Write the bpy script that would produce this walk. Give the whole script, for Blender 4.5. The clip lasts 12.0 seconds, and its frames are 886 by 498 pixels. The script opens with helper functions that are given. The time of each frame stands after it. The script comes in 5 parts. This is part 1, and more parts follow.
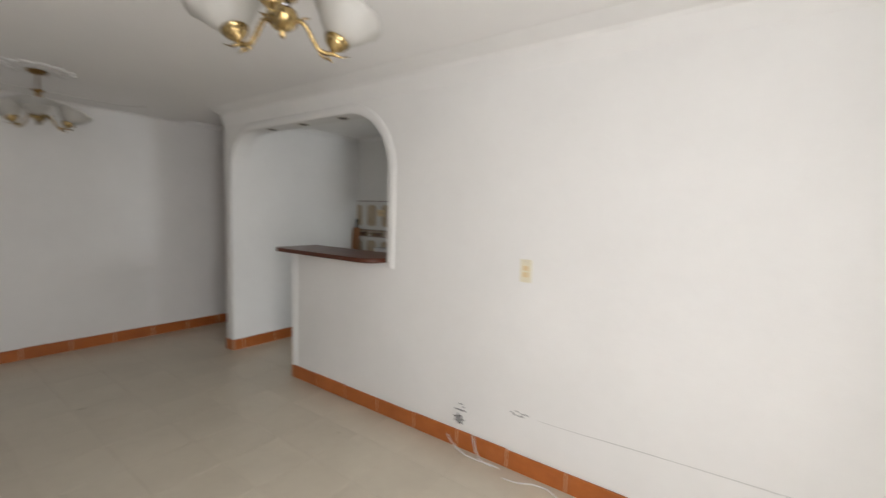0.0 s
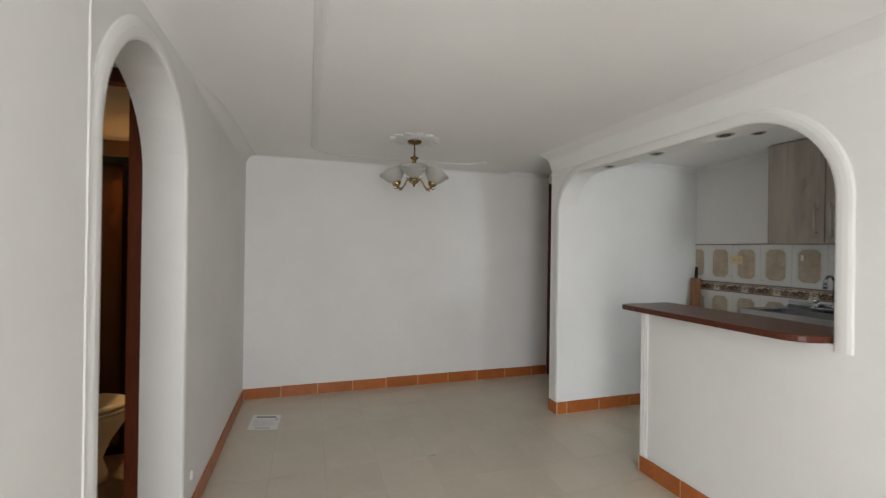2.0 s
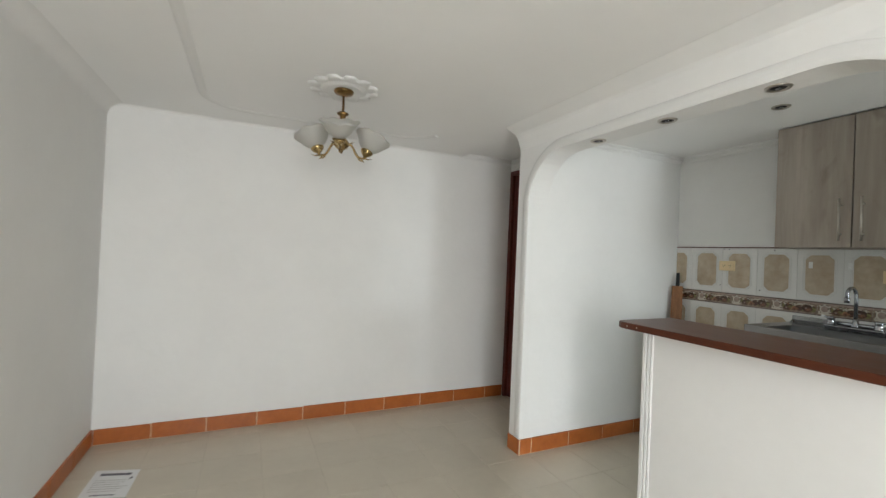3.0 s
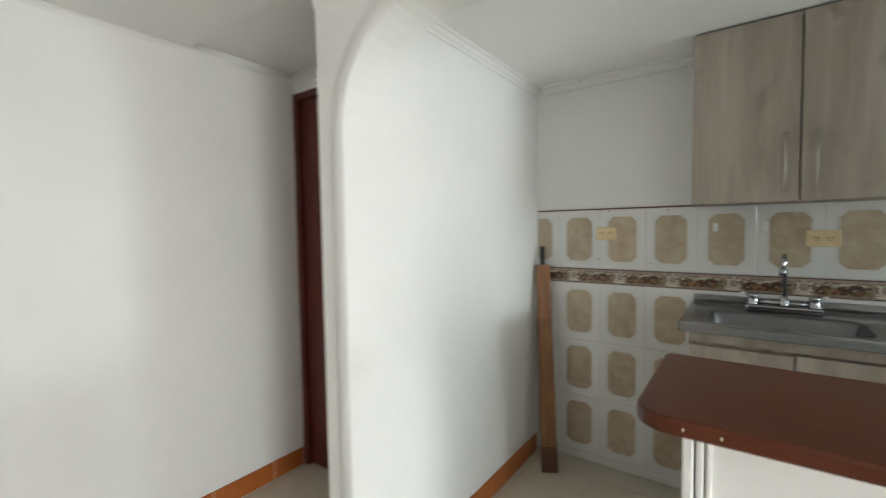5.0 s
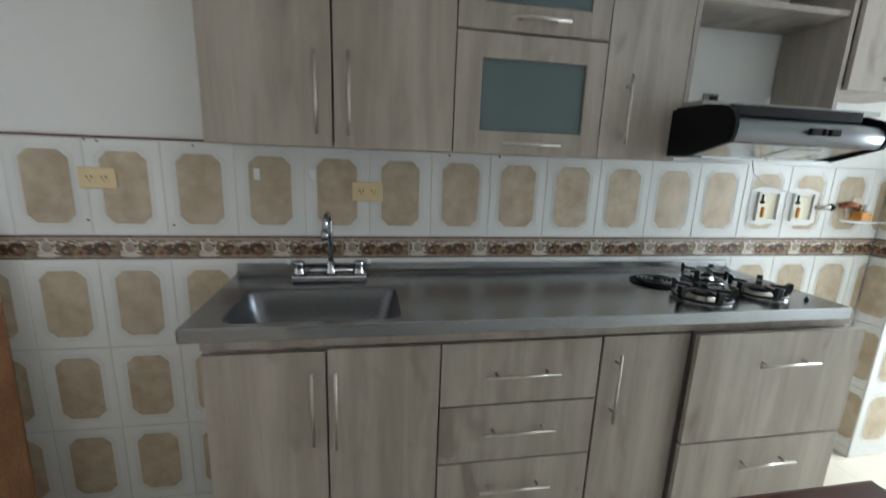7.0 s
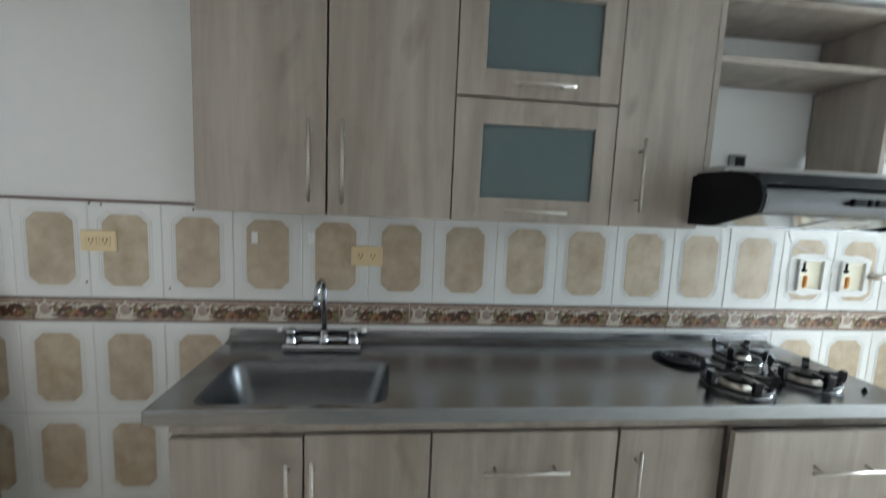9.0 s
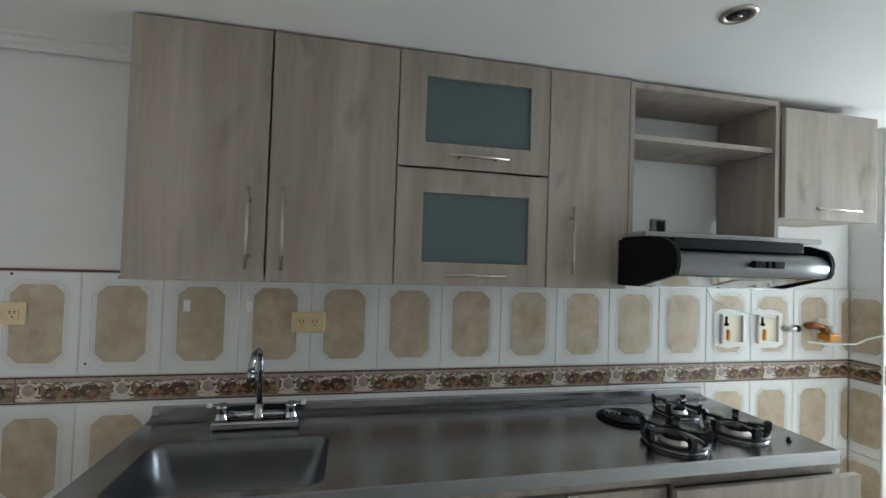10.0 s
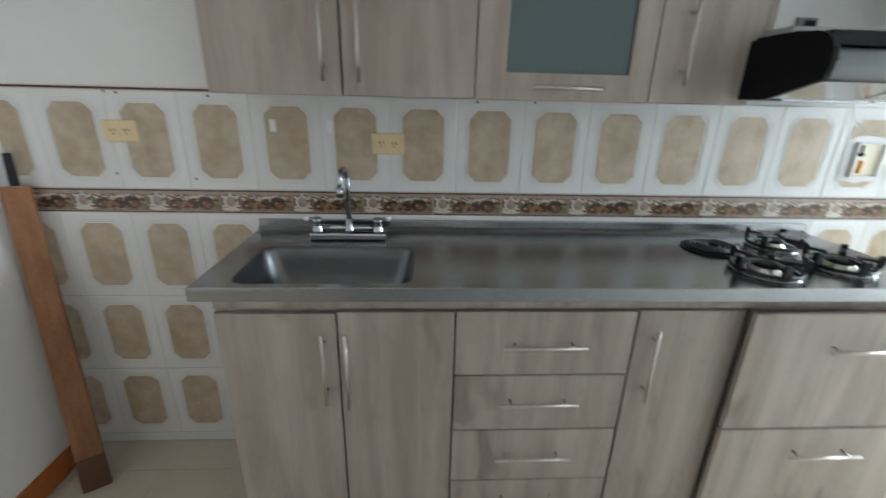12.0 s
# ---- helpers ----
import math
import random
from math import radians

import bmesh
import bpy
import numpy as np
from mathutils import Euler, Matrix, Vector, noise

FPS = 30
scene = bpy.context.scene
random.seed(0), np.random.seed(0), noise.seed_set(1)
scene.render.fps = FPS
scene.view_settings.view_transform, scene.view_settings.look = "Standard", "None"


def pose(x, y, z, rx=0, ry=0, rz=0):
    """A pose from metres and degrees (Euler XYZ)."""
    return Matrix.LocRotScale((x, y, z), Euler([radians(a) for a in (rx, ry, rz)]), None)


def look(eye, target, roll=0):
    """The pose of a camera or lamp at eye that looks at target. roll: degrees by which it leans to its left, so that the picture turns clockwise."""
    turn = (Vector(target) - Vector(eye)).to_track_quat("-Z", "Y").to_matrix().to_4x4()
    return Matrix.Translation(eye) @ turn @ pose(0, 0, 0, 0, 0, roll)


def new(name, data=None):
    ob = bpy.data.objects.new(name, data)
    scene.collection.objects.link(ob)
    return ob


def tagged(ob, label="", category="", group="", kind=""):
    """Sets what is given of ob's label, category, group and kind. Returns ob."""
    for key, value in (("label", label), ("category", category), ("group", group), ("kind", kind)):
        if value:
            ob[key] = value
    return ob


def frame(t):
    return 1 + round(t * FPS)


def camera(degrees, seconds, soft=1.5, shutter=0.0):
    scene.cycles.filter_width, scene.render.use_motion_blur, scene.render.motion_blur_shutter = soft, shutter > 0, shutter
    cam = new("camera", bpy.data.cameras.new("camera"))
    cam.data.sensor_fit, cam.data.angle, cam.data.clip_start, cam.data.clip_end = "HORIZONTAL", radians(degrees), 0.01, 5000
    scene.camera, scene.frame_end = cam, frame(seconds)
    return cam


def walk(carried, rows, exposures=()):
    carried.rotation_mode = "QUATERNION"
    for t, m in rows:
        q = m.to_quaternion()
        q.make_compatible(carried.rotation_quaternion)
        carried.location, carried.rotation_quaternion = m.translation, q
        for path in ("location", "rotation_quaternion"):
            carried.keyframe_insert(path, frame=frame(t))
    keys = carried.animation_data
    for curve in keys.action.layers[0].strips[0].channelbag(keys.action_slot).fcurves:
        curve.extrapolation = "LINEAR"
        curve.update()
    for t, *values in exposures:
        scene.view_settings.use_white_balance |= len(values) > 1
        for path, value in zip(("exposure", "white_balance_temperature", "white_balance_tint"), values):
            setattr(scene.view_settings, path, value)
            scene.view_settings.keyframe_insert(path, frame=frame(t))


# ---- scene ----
cam = camera(93.4, 12.0, soft=1.3, shutter=0.35)

PATH = [
    (0, (0.125, 0.542, 1.302), (1.737, 1.714, 1.127), 1.8),
    (0.5, (0.092, 0.664, 1.364), (1.2, 2.328, 1.29), 1.7),
    (1, (0.069, 0.797, 1.388), (0.81, 2.654, 1.347), 2.3),
    (1.5, (0.051, 0.983, 1.368), (0.641, 2.894, 1.357), 0.6),
    (2, (0.073, 1.263, 1.32), (0.683, 3.167, 1.325), 0.8),
    (2.5, (0.217, 1.598, 1.304), (0.848, 3.496, 1.321), 1.1),
    (2.7, (0.276, 1.752, 1.275), (1.001, 3.616, 1.295), 1.7),
    (4.3, (0.785, 2.872, 1.285), (1.952, 4.495, 1.23), 1.4),
    (4.5, (0.847, 2.973, 1.309), (2.155, 4.484, 1.241), 0.6),
    (5, (1.14, 3.21, 1.313), (2.755, 4.385, 1.214), -0.9),
    (5.5, (1.426, 3.332, 1.342), (3.359, 3.841, 1.272), -1.0),
    (6, (1.595, 3.258, 1.399), (3.59, 3.223, 1.272), -1.4),
    (6.5, (1.765, 3.049, 1.41), (3.749, 2.866, 1.225), 1.4),
    (7, (1.908, 2.954, 1.382), (3.828, 2.6, 0.948), 2.2),
    (7.2, (1.958, 2.916, 1.366), (3.843, 2.584, 0.786), 2.4),
    (8.8, (2.008, 2.844, 1.42), (3.953, 2.648, 0.997), 2.4),
    (9, (1.993, 2.845, 1.452), (3.968, 2.636, 1.217), 2.5),
    (9.5, (1.975, 2.84, 1.483), (3.953, 2.543, 1.494), 2.3),
    (10, (1.973, 2.809, 1.476), (3.93, 2.4, 1.521), 1.9),
    (10.5, (1.985, 2.791, 1.459), (3.909, 2.302, 1.214), 1.1),
    (11, (1.989, 2.803, 1.409), (3.842, 2.308, 0.844), 1.0),
    (11.5, (1.991, 2.802, 1.389), (3.799, 2.403, 0.632), 0.7),
    (12, (2.001, 2.84, 1.394), (3.88, 2.738, 0.716), 1.4),
]

EXPOSURES = [(0, -0.72, 6650, 12), (0.5, -0.78, 6500, 10), (1.5, -0.47, 6550, 11), (2.0, -0.35, 6500, 10), (2.5, 0.14, 6450, 8), (4.5, 0.22, 6450, 5), (5, 0.45, 6450, 5),
             (5.5, 0.45, 6450, 6), (6.5, 0.6, 6150, 7), (7.2, 0.4, 6000, 7), (9, 0.6, 5950, 7), (9.5, 0.45, 6000, 7), (10.5, 0.02, 6050, 9), (11, 0.05, 5950, 8), (11.5, 0.2, 5950, 9), (12, 0.65, 6000, 9)]

walk(cam, [(t, look(eye, target, roll)) for t, eye, target, roll in PATH], EXPOSURES)


# ---- world, large lights ----
world = bpy.data.worlds.new("sky")
scene.world = world
world.use_nodes = True
wn = world.node_tree
sky = wn.nodes.new("ShaderNodeTexSky")
sky.sky_type = "NISHITA"
sky.sun_disc = False
sky.sun_elevation = radians(48)
sky.sun_rotation = radians(200)
wn.links.new(sky.outputs[0], wn.nodes["Background"].inputs[0])
wn.nodes["Background"].inputs[1].default_value = 0.12


def window_light(name, eye, target, w, h, watts, color):
    data = bpy.data.lights.new(name, "AREA")
    data.shape, data.size, data.size_y, data.energy, data.color = "RECTANGLE", w, h, watts, color
    ob = new(name, data)
    ob.matrix_world = look(eye, target)
    return ob


window_light("window_light_living", (0.08, -0.45, 1.06), (0.55, 3.0, 0.60), 1.0, 1.76, 75, (0.965, 0.975, 1.0))
window_light("window_light_laundry", (2.98, -0.62, 1.42), (2.95, 0.4, 0.32), 0.6, 0.74, 52, (0.86, 0.95, 1.0))


def spot_glow(name, x, y, z, watts, color):
    data = bpy.data.lights.new(name, "SPOT")
    data.energy, data.color, data.spot_size, data.spot_blend, data.shadow_soft_size = watts, color, radians(120), 0.6, 0.03
    ob = new(name, data)
    ob.matrix_world = look((x, y, z), (x, y + 0.001, 0))
    return ob


spot_glow("bath_spot_light", -1.22, 4.24, 2.085, 1.8, (1.0, 0.74, 0.45))
spot_glow("shower_light", -1.05, 4.78, 2.07, 72.0, (1.0, 0.64, 0.27))


# ---- materials ----
def shader(name, color, rough=0.5, metal=0.0, vary=0.06, scale=6.0, stretch=(1, 1, 1), bump=0.0, bump_scale=60.0,
           second=None, spec=0.5, random_vary=0.0, coat=0.0, fine=None):
    """A surface with broad and fine variation of colour, and fine relief."""
    m = bpy.data.materials.new(name)
    m.use_nodes = True
    nt = m.node_tree
    b = nt.nodes["Principled BSDF"]
    b.inputs["Roughness"].default_value = rough
    b.inputs["Metallic"].default_value = metal
    b.inputs["Specular IOR Level"].default_value = spec
    b.inputs["Coat Weight"].default_value = coat
    co = nt.nodes.new("ShaderNodeTexCoord")
    mp = nt.nodes.new("ShaderNodeMapping")
    mp.inputs["Scale"].default_value = stretch
    nt.links.new(co.outputs["Object"], mp.inputs[0])
    if random_vary:
        own = nt.nodes.new("ShaderNodeObjectInfo")
        sc = nt.nodes.new("ShaderNodeVectorMath")
        sc.operation = "SCALE"
        sc.inputs[0].default_value = (13.0, 29.0, 17.0)
        nt.links.new(own.outputs["Random"], sc.inputs["Scale"])
        nt.links.new(sc.outputs[0], mp.inputs["Location"])
    n1 = nt.nodes.new("ShaderNodeTexNoise")
    n1.inputs["Scale"].default_value = scale
    n1.inputs["Detail"].default_value = 6
    n1.inputs["Roughness"].default_value = 0.6
    nt.links.new(mp.outputs[0], n1.inputs["Vector"])
    ramp = nt.nodes.new("ShaderNodeValToRGB")
    e = ramp.color_ramp.elements
    e[0].position, e[1].position = 0.3, 0.7
    lo = tuple(max(0, c * (1 - vary)) for c in color)
    hi = second if second else tuple(min(1, c * (1 + vary)) for c in color)
    e[0].color, e[1].color = (*lo, 1), (*hi, 1)
    nt.links.new(n1.outputs[0], ramp.inputs[0])
    out = ramp.outputs[0]
    n2 = nt.nodes.new("ShaderNodeTexNoise")
    n2.inputs["Scale"].default_value = fine or bump_scale
    n2.inputs["Detail"].default_value = 4
    nt.links.new(mp.outputs[0], n2.inputs["Vector"])
    mix = nt.nodes.new("ShaderNodeMix")
    mix.data_type, mix.blend_type = "RGBA", "OVERLAY"
    mix.inputs[0].default_value = min(1.0, vary * 1.5)
    nt.links.new(out, mix.inputs[6])
    nt.links.new(n2.outputs[0], mix.inputs[7])
    out = mix.outputs[2]
    if random_vary:
        info = nt.nodes.new("ShaderNodeObjectInfo")
        mr = nt.nodes.new("ShaderNodeMapRange")
        mr.inputs[3].default_value, mr.inputs[4].default_value = 1 - random_vary, 1 + random_vary
        nt.links.new(info.outputs["Random"], mr.inputs[0])
        hsv = nt.nodes.new("ShaderNodeHueSaturation")
        nt.links.new(mr.outputs[0], hsv.inputs["Value"])
        nt.links.new(out, hsv.inputs["Color"])
        out = hsv.outputs[0]
    nt.links.new(out, b.inputs["Base Color"])
    rr = nt.nodes.new("ShaderNodeMapRange")
    rr.inputs[3].default_value, rr.inputs[4].default_value = max(0.02, rough * 0.8), min(1, rough * 1.2)
    nt.links.new(n1.outputs[0], rr.inputs[0])
    nt.links.new(rr.outputs[0], b.inputs["Roughness"])
    if bump:
        bp = nt.nodes.new("ShaderNodeBump")
        bp.inputs["Strength"].default_value = bump
        bp.inputs["Distance"].default_value = 0.004
        n3 = nt.nodes.new("ShaderNodeTexNoise")
        n3.inputs["Scale"].default_value = bump_scale
        n3.inputs["Detail"].default_value = 5
        nt.links.new(mp.outputs[0], n3.inputs["Vector"])
        nt.links.new(n3.outputs[0], bp.inputs["Height"])
        nt.links.new(bp.outputs[0], b.inputs["Normal"])
    return m


M_WALL = shader("white_wall_paint", (0.80, 0.795, 0.775), 0.72, vary=0.034, scale=1.6, bump=0.30, bump_scale=26)
M_CEIL = shader("white_ceiling_paint", (0.88, 0.875, 0.86), 0.8, vary=0.02, scale=1.1, bump=0.16, bump_scale=18)
M_PLASTER = shader("moulded_plaster", (0.79, 0.785, 0.765), 0.6, vary=0.02, scale=4, bump=0.1, bump_scale=40)
M_FLOOR = shader("cream_floor_tile", (0.56, 0.50, 0.40), 0.30, vary=0.03, scale=2.5, second=(0.605, 0.545, 0.44), bump=0.04, bump_scale=24, random_vary=0.012)
M_GROUT = shader("floor_grout", (0.41, 0.34, 0.25), 0.7, vary=0.2, scale=2.2, second=(0.56, 0.495, 0.395))
M_TERRA = shader("glazed_terracotta", (0.385, 0.106, 0.021), 0.32, vary=0.10, scale=7, second=(0.455, 0.137, 0.032), bump=0.06, bump_scale=35, random_vary=0.08)
M_PALEGROUT = shader("pale_grout", (0.66, 0.50, 0.34), 0.9, vary=0.15, scale=30)
M_TILE = shader("white_wall_tile", (0.74, 0.735, 0.71), 0.16, vary=0.025, scale=5, bump=0.03, bump_scale=12, random_vary=0.03)
M_OCT = shader("beige_marbled_tile", (0.450, 0.348, 0.238), 0.22, vary=0.10, scale=14, second=(0.545, 0.458, 0.340), bump=0.04, bump_scale=30, random_vary=0.06)
M_RIM = shader("tile_rim_glaze", (0.60, 0.60, 0.58), 0.2, vary=0.05, scale=20)
M_TGROUT = shader("tile_grout", (0.56, 0.55, 0.52), 0.9, vary=0.12, scale=12)
M_FRIEZE = shader("frieze_ground", (0.20, 0.125, 0.085), 0.25, vary=0.35, scale=55, second=(0.34, 0.245, 0.175))
M_FDARK = shader("frieze_dark_brown", (0.072, 0.040, 0.026), 0.25, vary=0.3, scale=60)
M_FRED = shader("frieze_red_fruit", (0.115, 0.060, 0.038), 0.25, vary=0.3, scale=60)
M_FORANGE = shader("frieze_orange_fruit", (0.26, 0.125, 0.07), 0.25, vary=0.3, scale=60)
M_FGREEN = shader("frieze_olive_leaf", (0.20, 0.17, 0.075), 0.25, vary=0.3, scale=60)
M_FCREAM = shader("frieze_cream", (0.60, 0.535, 0.44), 0.22, vary=0.1, scale=60)
M_FPINK = shader("frieze_medallion", (0.36, 0.27, 0.225), 0.25, vary=0.1, scale=60)
M_STEEL = shader("brushed_steel", (0.33, 0.335, 0.345), 0.24, 1.0, vary=0.10, scale=7, stretch=(1, 0.25, 1), bump=0.04, bump_scale=120)
M_HOODSTEEL = shader("polished_steel", (0.155, 0.158, 0.165), 0.42, 1.0, vary=0.06, scale=6, stretch=(1, 0.1, 4), bump=0.02, bump_scale=90)
M_CHROME = shader("chrome", (0.37, 0.38, 0.40), 0.08, 1.0, vary=0.06, scale=20)
# worktop steel again, rougher, with the sink recess's shade put into its colour
M_BOWL = shader("shaded_bowl_steel", (0.150, 0.155, 0.162), 0.34, 1.0, vary=0.08, scale=9, bump=0.03, bump_scale=120)
M_MIRRORSTEEL = shader("mirror_steel", (0.42, 0.43, 0.44), 0.14, 1.0, vary=0.15, scale=9, stretch=(0.3, 4, 0.3), bump=0.05, bump_scale=30)
M_NICKEL = shader("satin_nickel", (0.54, 0.505, 0.455), 0.34, 1.0, vary=0.05, scale=30)
M_BLACK = shader("black_enamel", (0.007, 0.007, 0.008), 0.42, vary=0.3, scale=30, spec=0.14)
M_IRON = shader("cast_iron", (0.010, 0.010, 0.011), 0.45, vary=0.3, scale=80, bump=0.2, bump_scale=150, spec=0.3)
M_DARK = shader("dark_void", (0.012, 0.010, 0.009), 0.8, vary=0.2, scale=20)
M_BRASS = shader("antique_brass", (0.24, 0.145, 0.045), 0.24, 1.0, vary=0.3, scale=25, second=(0.70, 0.53, 0.26), bump=0.5, bump_scale=75)
M_DBRASS = shader("dark_brass", (0.24, 0.145, 0.055), 0.3, 1.0, vary=0.3, scale=40)
M_MAHOG = shader("varnished_mahogany", (0.086, 0.025, 0.0125), 0.30, vary=0.14, scale=3, stretch=(7, 0.9, 7), second=(0.108, 0.032, 0.0155), bump=0.02, bump_scale=30, coat=0.0, spec=0.26)
M_REDDOOR = shader("red_brown_door_wood", (0.105, 0.016, 0.011), 0.4, vary=0.25, scale=2.5, stretch=(8, 8, 0.8), second=(0.135, 0.023, 0.014), bump=0.05, bump_scale=20)
M_JAMB = shader("red_varnished_wood", (0.155, 0.036, 0.015), 0.35, vary=0.25, scale=3, stretch=(9, 9, 0.8), second=(0.20, 0.05, 0.02), bump=0.05, bump_scale=20)
M_PLANK = shader("raw_plank_wood", (0.26, 0.100, 0.034), 0.55, vary=0.3, scale=3, stretch=(10, 10, 0.8), second=(0.32, 0.15, 0.06), bump=0.15, bump_scale=30)
M_PLANKEND = shader("stained_plank_wood", (0.105, 0.045, 0.02), 0.6, vary=0.3, scale=6, stretch=(8, 8, 1))
M_IVORY = shader("ivory_plastic", (0.72, 0.57, 0.33), 0.35, vary=0.04, scale=20)
M_IVORY2 = shader("pale_ivory_plastic", (0.76, 0.71, 0.55), 0.35, vary=0.04, scale=20)
M_WHITEPL = shader("white_plastic", (0.78, 0.78, 0.76), 0.35, vary=0.04, scale=20)
M_ORANGE = shader("orange_valve_plastic", (0.62, 0.24, 0.03), 0.4, vary=0.1, scale=40)
M_COPPER = shader("brown_copper_pipe", (0.28, 0.10, 0.05), 0.4, 0.8, vary=0.2, scale=50)
M_PAPER = shader("printer_paper", (0.80, 0.80, 0.80), 0.8, vary=0.03, scale=12)
M_INK = shader("grey_print", (0.10, 0.10, 0.12), 0.8, vary=0.2, scale=60)
M_LINE = shader("dark_red_trim", (0.12, 0.035, 0.028), 0.4, vary=0.3, scale=25)
M_CEMENT = shader("grey_mortar", (0.26, 0.26, 0.26), 0.9, vary=0.35, scale=40, bump=0.5, bump_scale=60)
M_CERAMIC = shader("cream_sanitary_ceramic", (0.62, 0.54, 0.42), 0.12, vary=0.03, scale=6)
M_BATHWALL = shader("bath_wall_tile", (0.30, 0.19, 0.11), 0.3, vary=0.15, scale=4)
M_BATHFLOOR = shader("bath_floor_tile", (0.22, 0.15, 0.11), 0.35, vary=0.2, scale=5)
M_BRONZE = shader("bronze_aluminium", (0.018, 0.014, 0.012), 0.4, 0.6, vary=0.2, scale=20)
M_MELAMINE = shader("grey_melamine", (0.40, 0.39, 0.37), 0.5, vary=0.04, scale=5)


def laminate(name, dark, light):
    """Grey oak-print laminate: long vertical grain, soft blotches and a few knots."""
    m = bpy.data.materials.new(name)
    m.use_nodes = True
    nt = m.node_tree
    b = nt.nodes["Principled BSDF"]
    b.inputs["Roughness"].default_value = 0.5
    b.inputs["Specular IOR Level"].default_value = 0.35
    co = nt.nodes.new("ShaderNodeTexCoord")
    info = nt.nodes.new("ShaderNodeObjectInfo")
    add = nt.nodes.new("ShaderNodeVectorMath")
    add.operation = "MULTIPLY_ADD"
    comb = nt.nodes.new("ShaderNodeCombineXYZ")
    for k in range(3):
        nt.links.new(info.outputs["Random"], comb.inputs[k])
    nt.links.new(comb.outputs[0], add.inputs[0])
    add.inputs[1].default_value = (0.0, 3.7, 5.3)
    nt.links.new(co.outputs["Object"], add.inputs[2])

    def noise(scale, stretch, detail=5, rough=0.6, distort=0.0):
        mp = nt.nodes.new("ShaderNodeMapping")
        mp.inputs["Scale"].default_value = stretch
        nt.links.new(add.outputs[0], mp.inputs[0])
        n = nt.nodes.new("ShaderNodeTexNoise")
        n.inputs["Scale"].default_value, n.inputs["Detail"].default_value = scale, detail
        n.inputs["Roughness"].default_value, n.inputs["Distortion"].default_value = rough, distort
        nt.links.new(mp.outputs[0], n.inputs["Vector"])
        return n

    def ramp(src, p0, c0, p1, c1):
        r = nt.nodes.new("ShaderNodeValToRGB")
        r.color_ramp.elements[0].position, r.color_ramp.elements[1].position = p0, p1
        r.color_ramp.elements[0].color, r.color_ramp.elements[1].color = (*c0, 1), (*c1, 1)
        nt.links.new(src, r.inputs[0])
        return r.outputs[0]

    def mult(a, c, fac):
        x = nt.nodes.new("ShaderNodeMix")
        x.data_type, x.blend_type = "RGBA", "MULTIPLY"
        x.inputs[0].default_value = fac
        nt.links.new(a, x.inputs[6])
        nt.links.new(c, x.inputs[7])
        return x.outputs[2]

    broad = ramp(noise(2.6, (5, 5, 0.5), 4, 0.55, 0.4).outputs[0], 0.33, dark, 0.68, light)
    grain = ramp(noise(9, (12, 12, 0.35), 6, 0.7).outputs[0], 0.3, (0.72, 0.72, 0.72), 0.62, (1, 1, 1))
    knots = ramp(noise(3.4, (2.6, 2.6, 1.1), 2, 0.4, 0.8).outputs[0], 0.25, (0.55, 0.52, 0.5), 0.36, (1, 1, 1))
    smudge = ramp(noise(7.5, (2.2, 2.2, 1.5), 3, 0.55, 0.5).outputs[0], 0.27, (0.60, 0.56, 0.52), 0.43, (1, 1, 1))
    nt.links.new(mult(mult(mult(broad, grain, 0.22), knots, 0.6), smudge, 0.24), b.inputs["Base Color"])
    bp = nt.nodes.new("ShaderNodeBump")
    bp.inputs["Strength"].default_value, bp.inputs["Distance"].default_value = 0.12, 0.002
    nt.links.new(noise(30, (6, 6, 0.4)).outputs[0], bp.inputs["Height"])
    nt.links.new(bp.outputs[0], b.inputs["Normal"])
    return m


M_OAK = laminate("grey_oak_laminate", (0.335, 0.286, 0.240), (0.475, 0.420, 0.364))


def glass(name, color, rough, trans):
    m = bpy.data.materials.new(name)
    m.use_nodes = True
    b = m.node_tree.nodes["Principled BSDF"]
    b.inputs["Base Color"].default_value = (*color, 1)
    b.inputs["Roughness"].default_value = rough
    b.inputs["Transmission Weight"].default_value = trans
    b.inputs["IOR"].default_value = 1.45
    return m


M_FROST = glass("frosted_blue_grey_glass", (0.135, 0.180, 0.190), 0.35, 0.15)
M_SMOKE = glass("smoked_shower_glass", (0.16, 0.085, 0.04), 0.12, 0.7)

M_SHADE = bpy.data.materials.new("frosted_lamp_glass")
M_SHADE.use_nodes = True
_nt = M_SHADE.node_tree
_b = _nt.nodes["Principled BSDF"]
_b.inputs["Base Color"].default_value = (0.68, 0.67, 0.635, 1)
_b.inputs["Roughness"].default_value = 0.35
_tr = _nt.nodes.new("ShaderNodeBsdfTranslucent")
_tr.inputs["Color"].default_value = (0.66, 0.65, 0.61, 1)
_mx = _nt.nodes.new("ShaderNodeMixShader")
_mx.inputs[0].default_value = 0.45
_nt.links.new(_b.outputs[0], _mx.inputs[1])
_nt.links.new(_tr.outputs[0], _mx.inputs[2])
_nt.links.new(_mx.outputs[0], _nt.nodes["Material Output"].inputs[0])

M_BULB = bpy.data.materials.new("lit_spot_lens")
M_BULB.use_nodes = True
_b = M_BULB.node_tree.nodes["Principled BSDF"]
_b.inputs["Emission Color"].default_value = (1.0, 0.80, 0.55, 1)
_b.inputs["Emission Strength"].default_value = 14.0


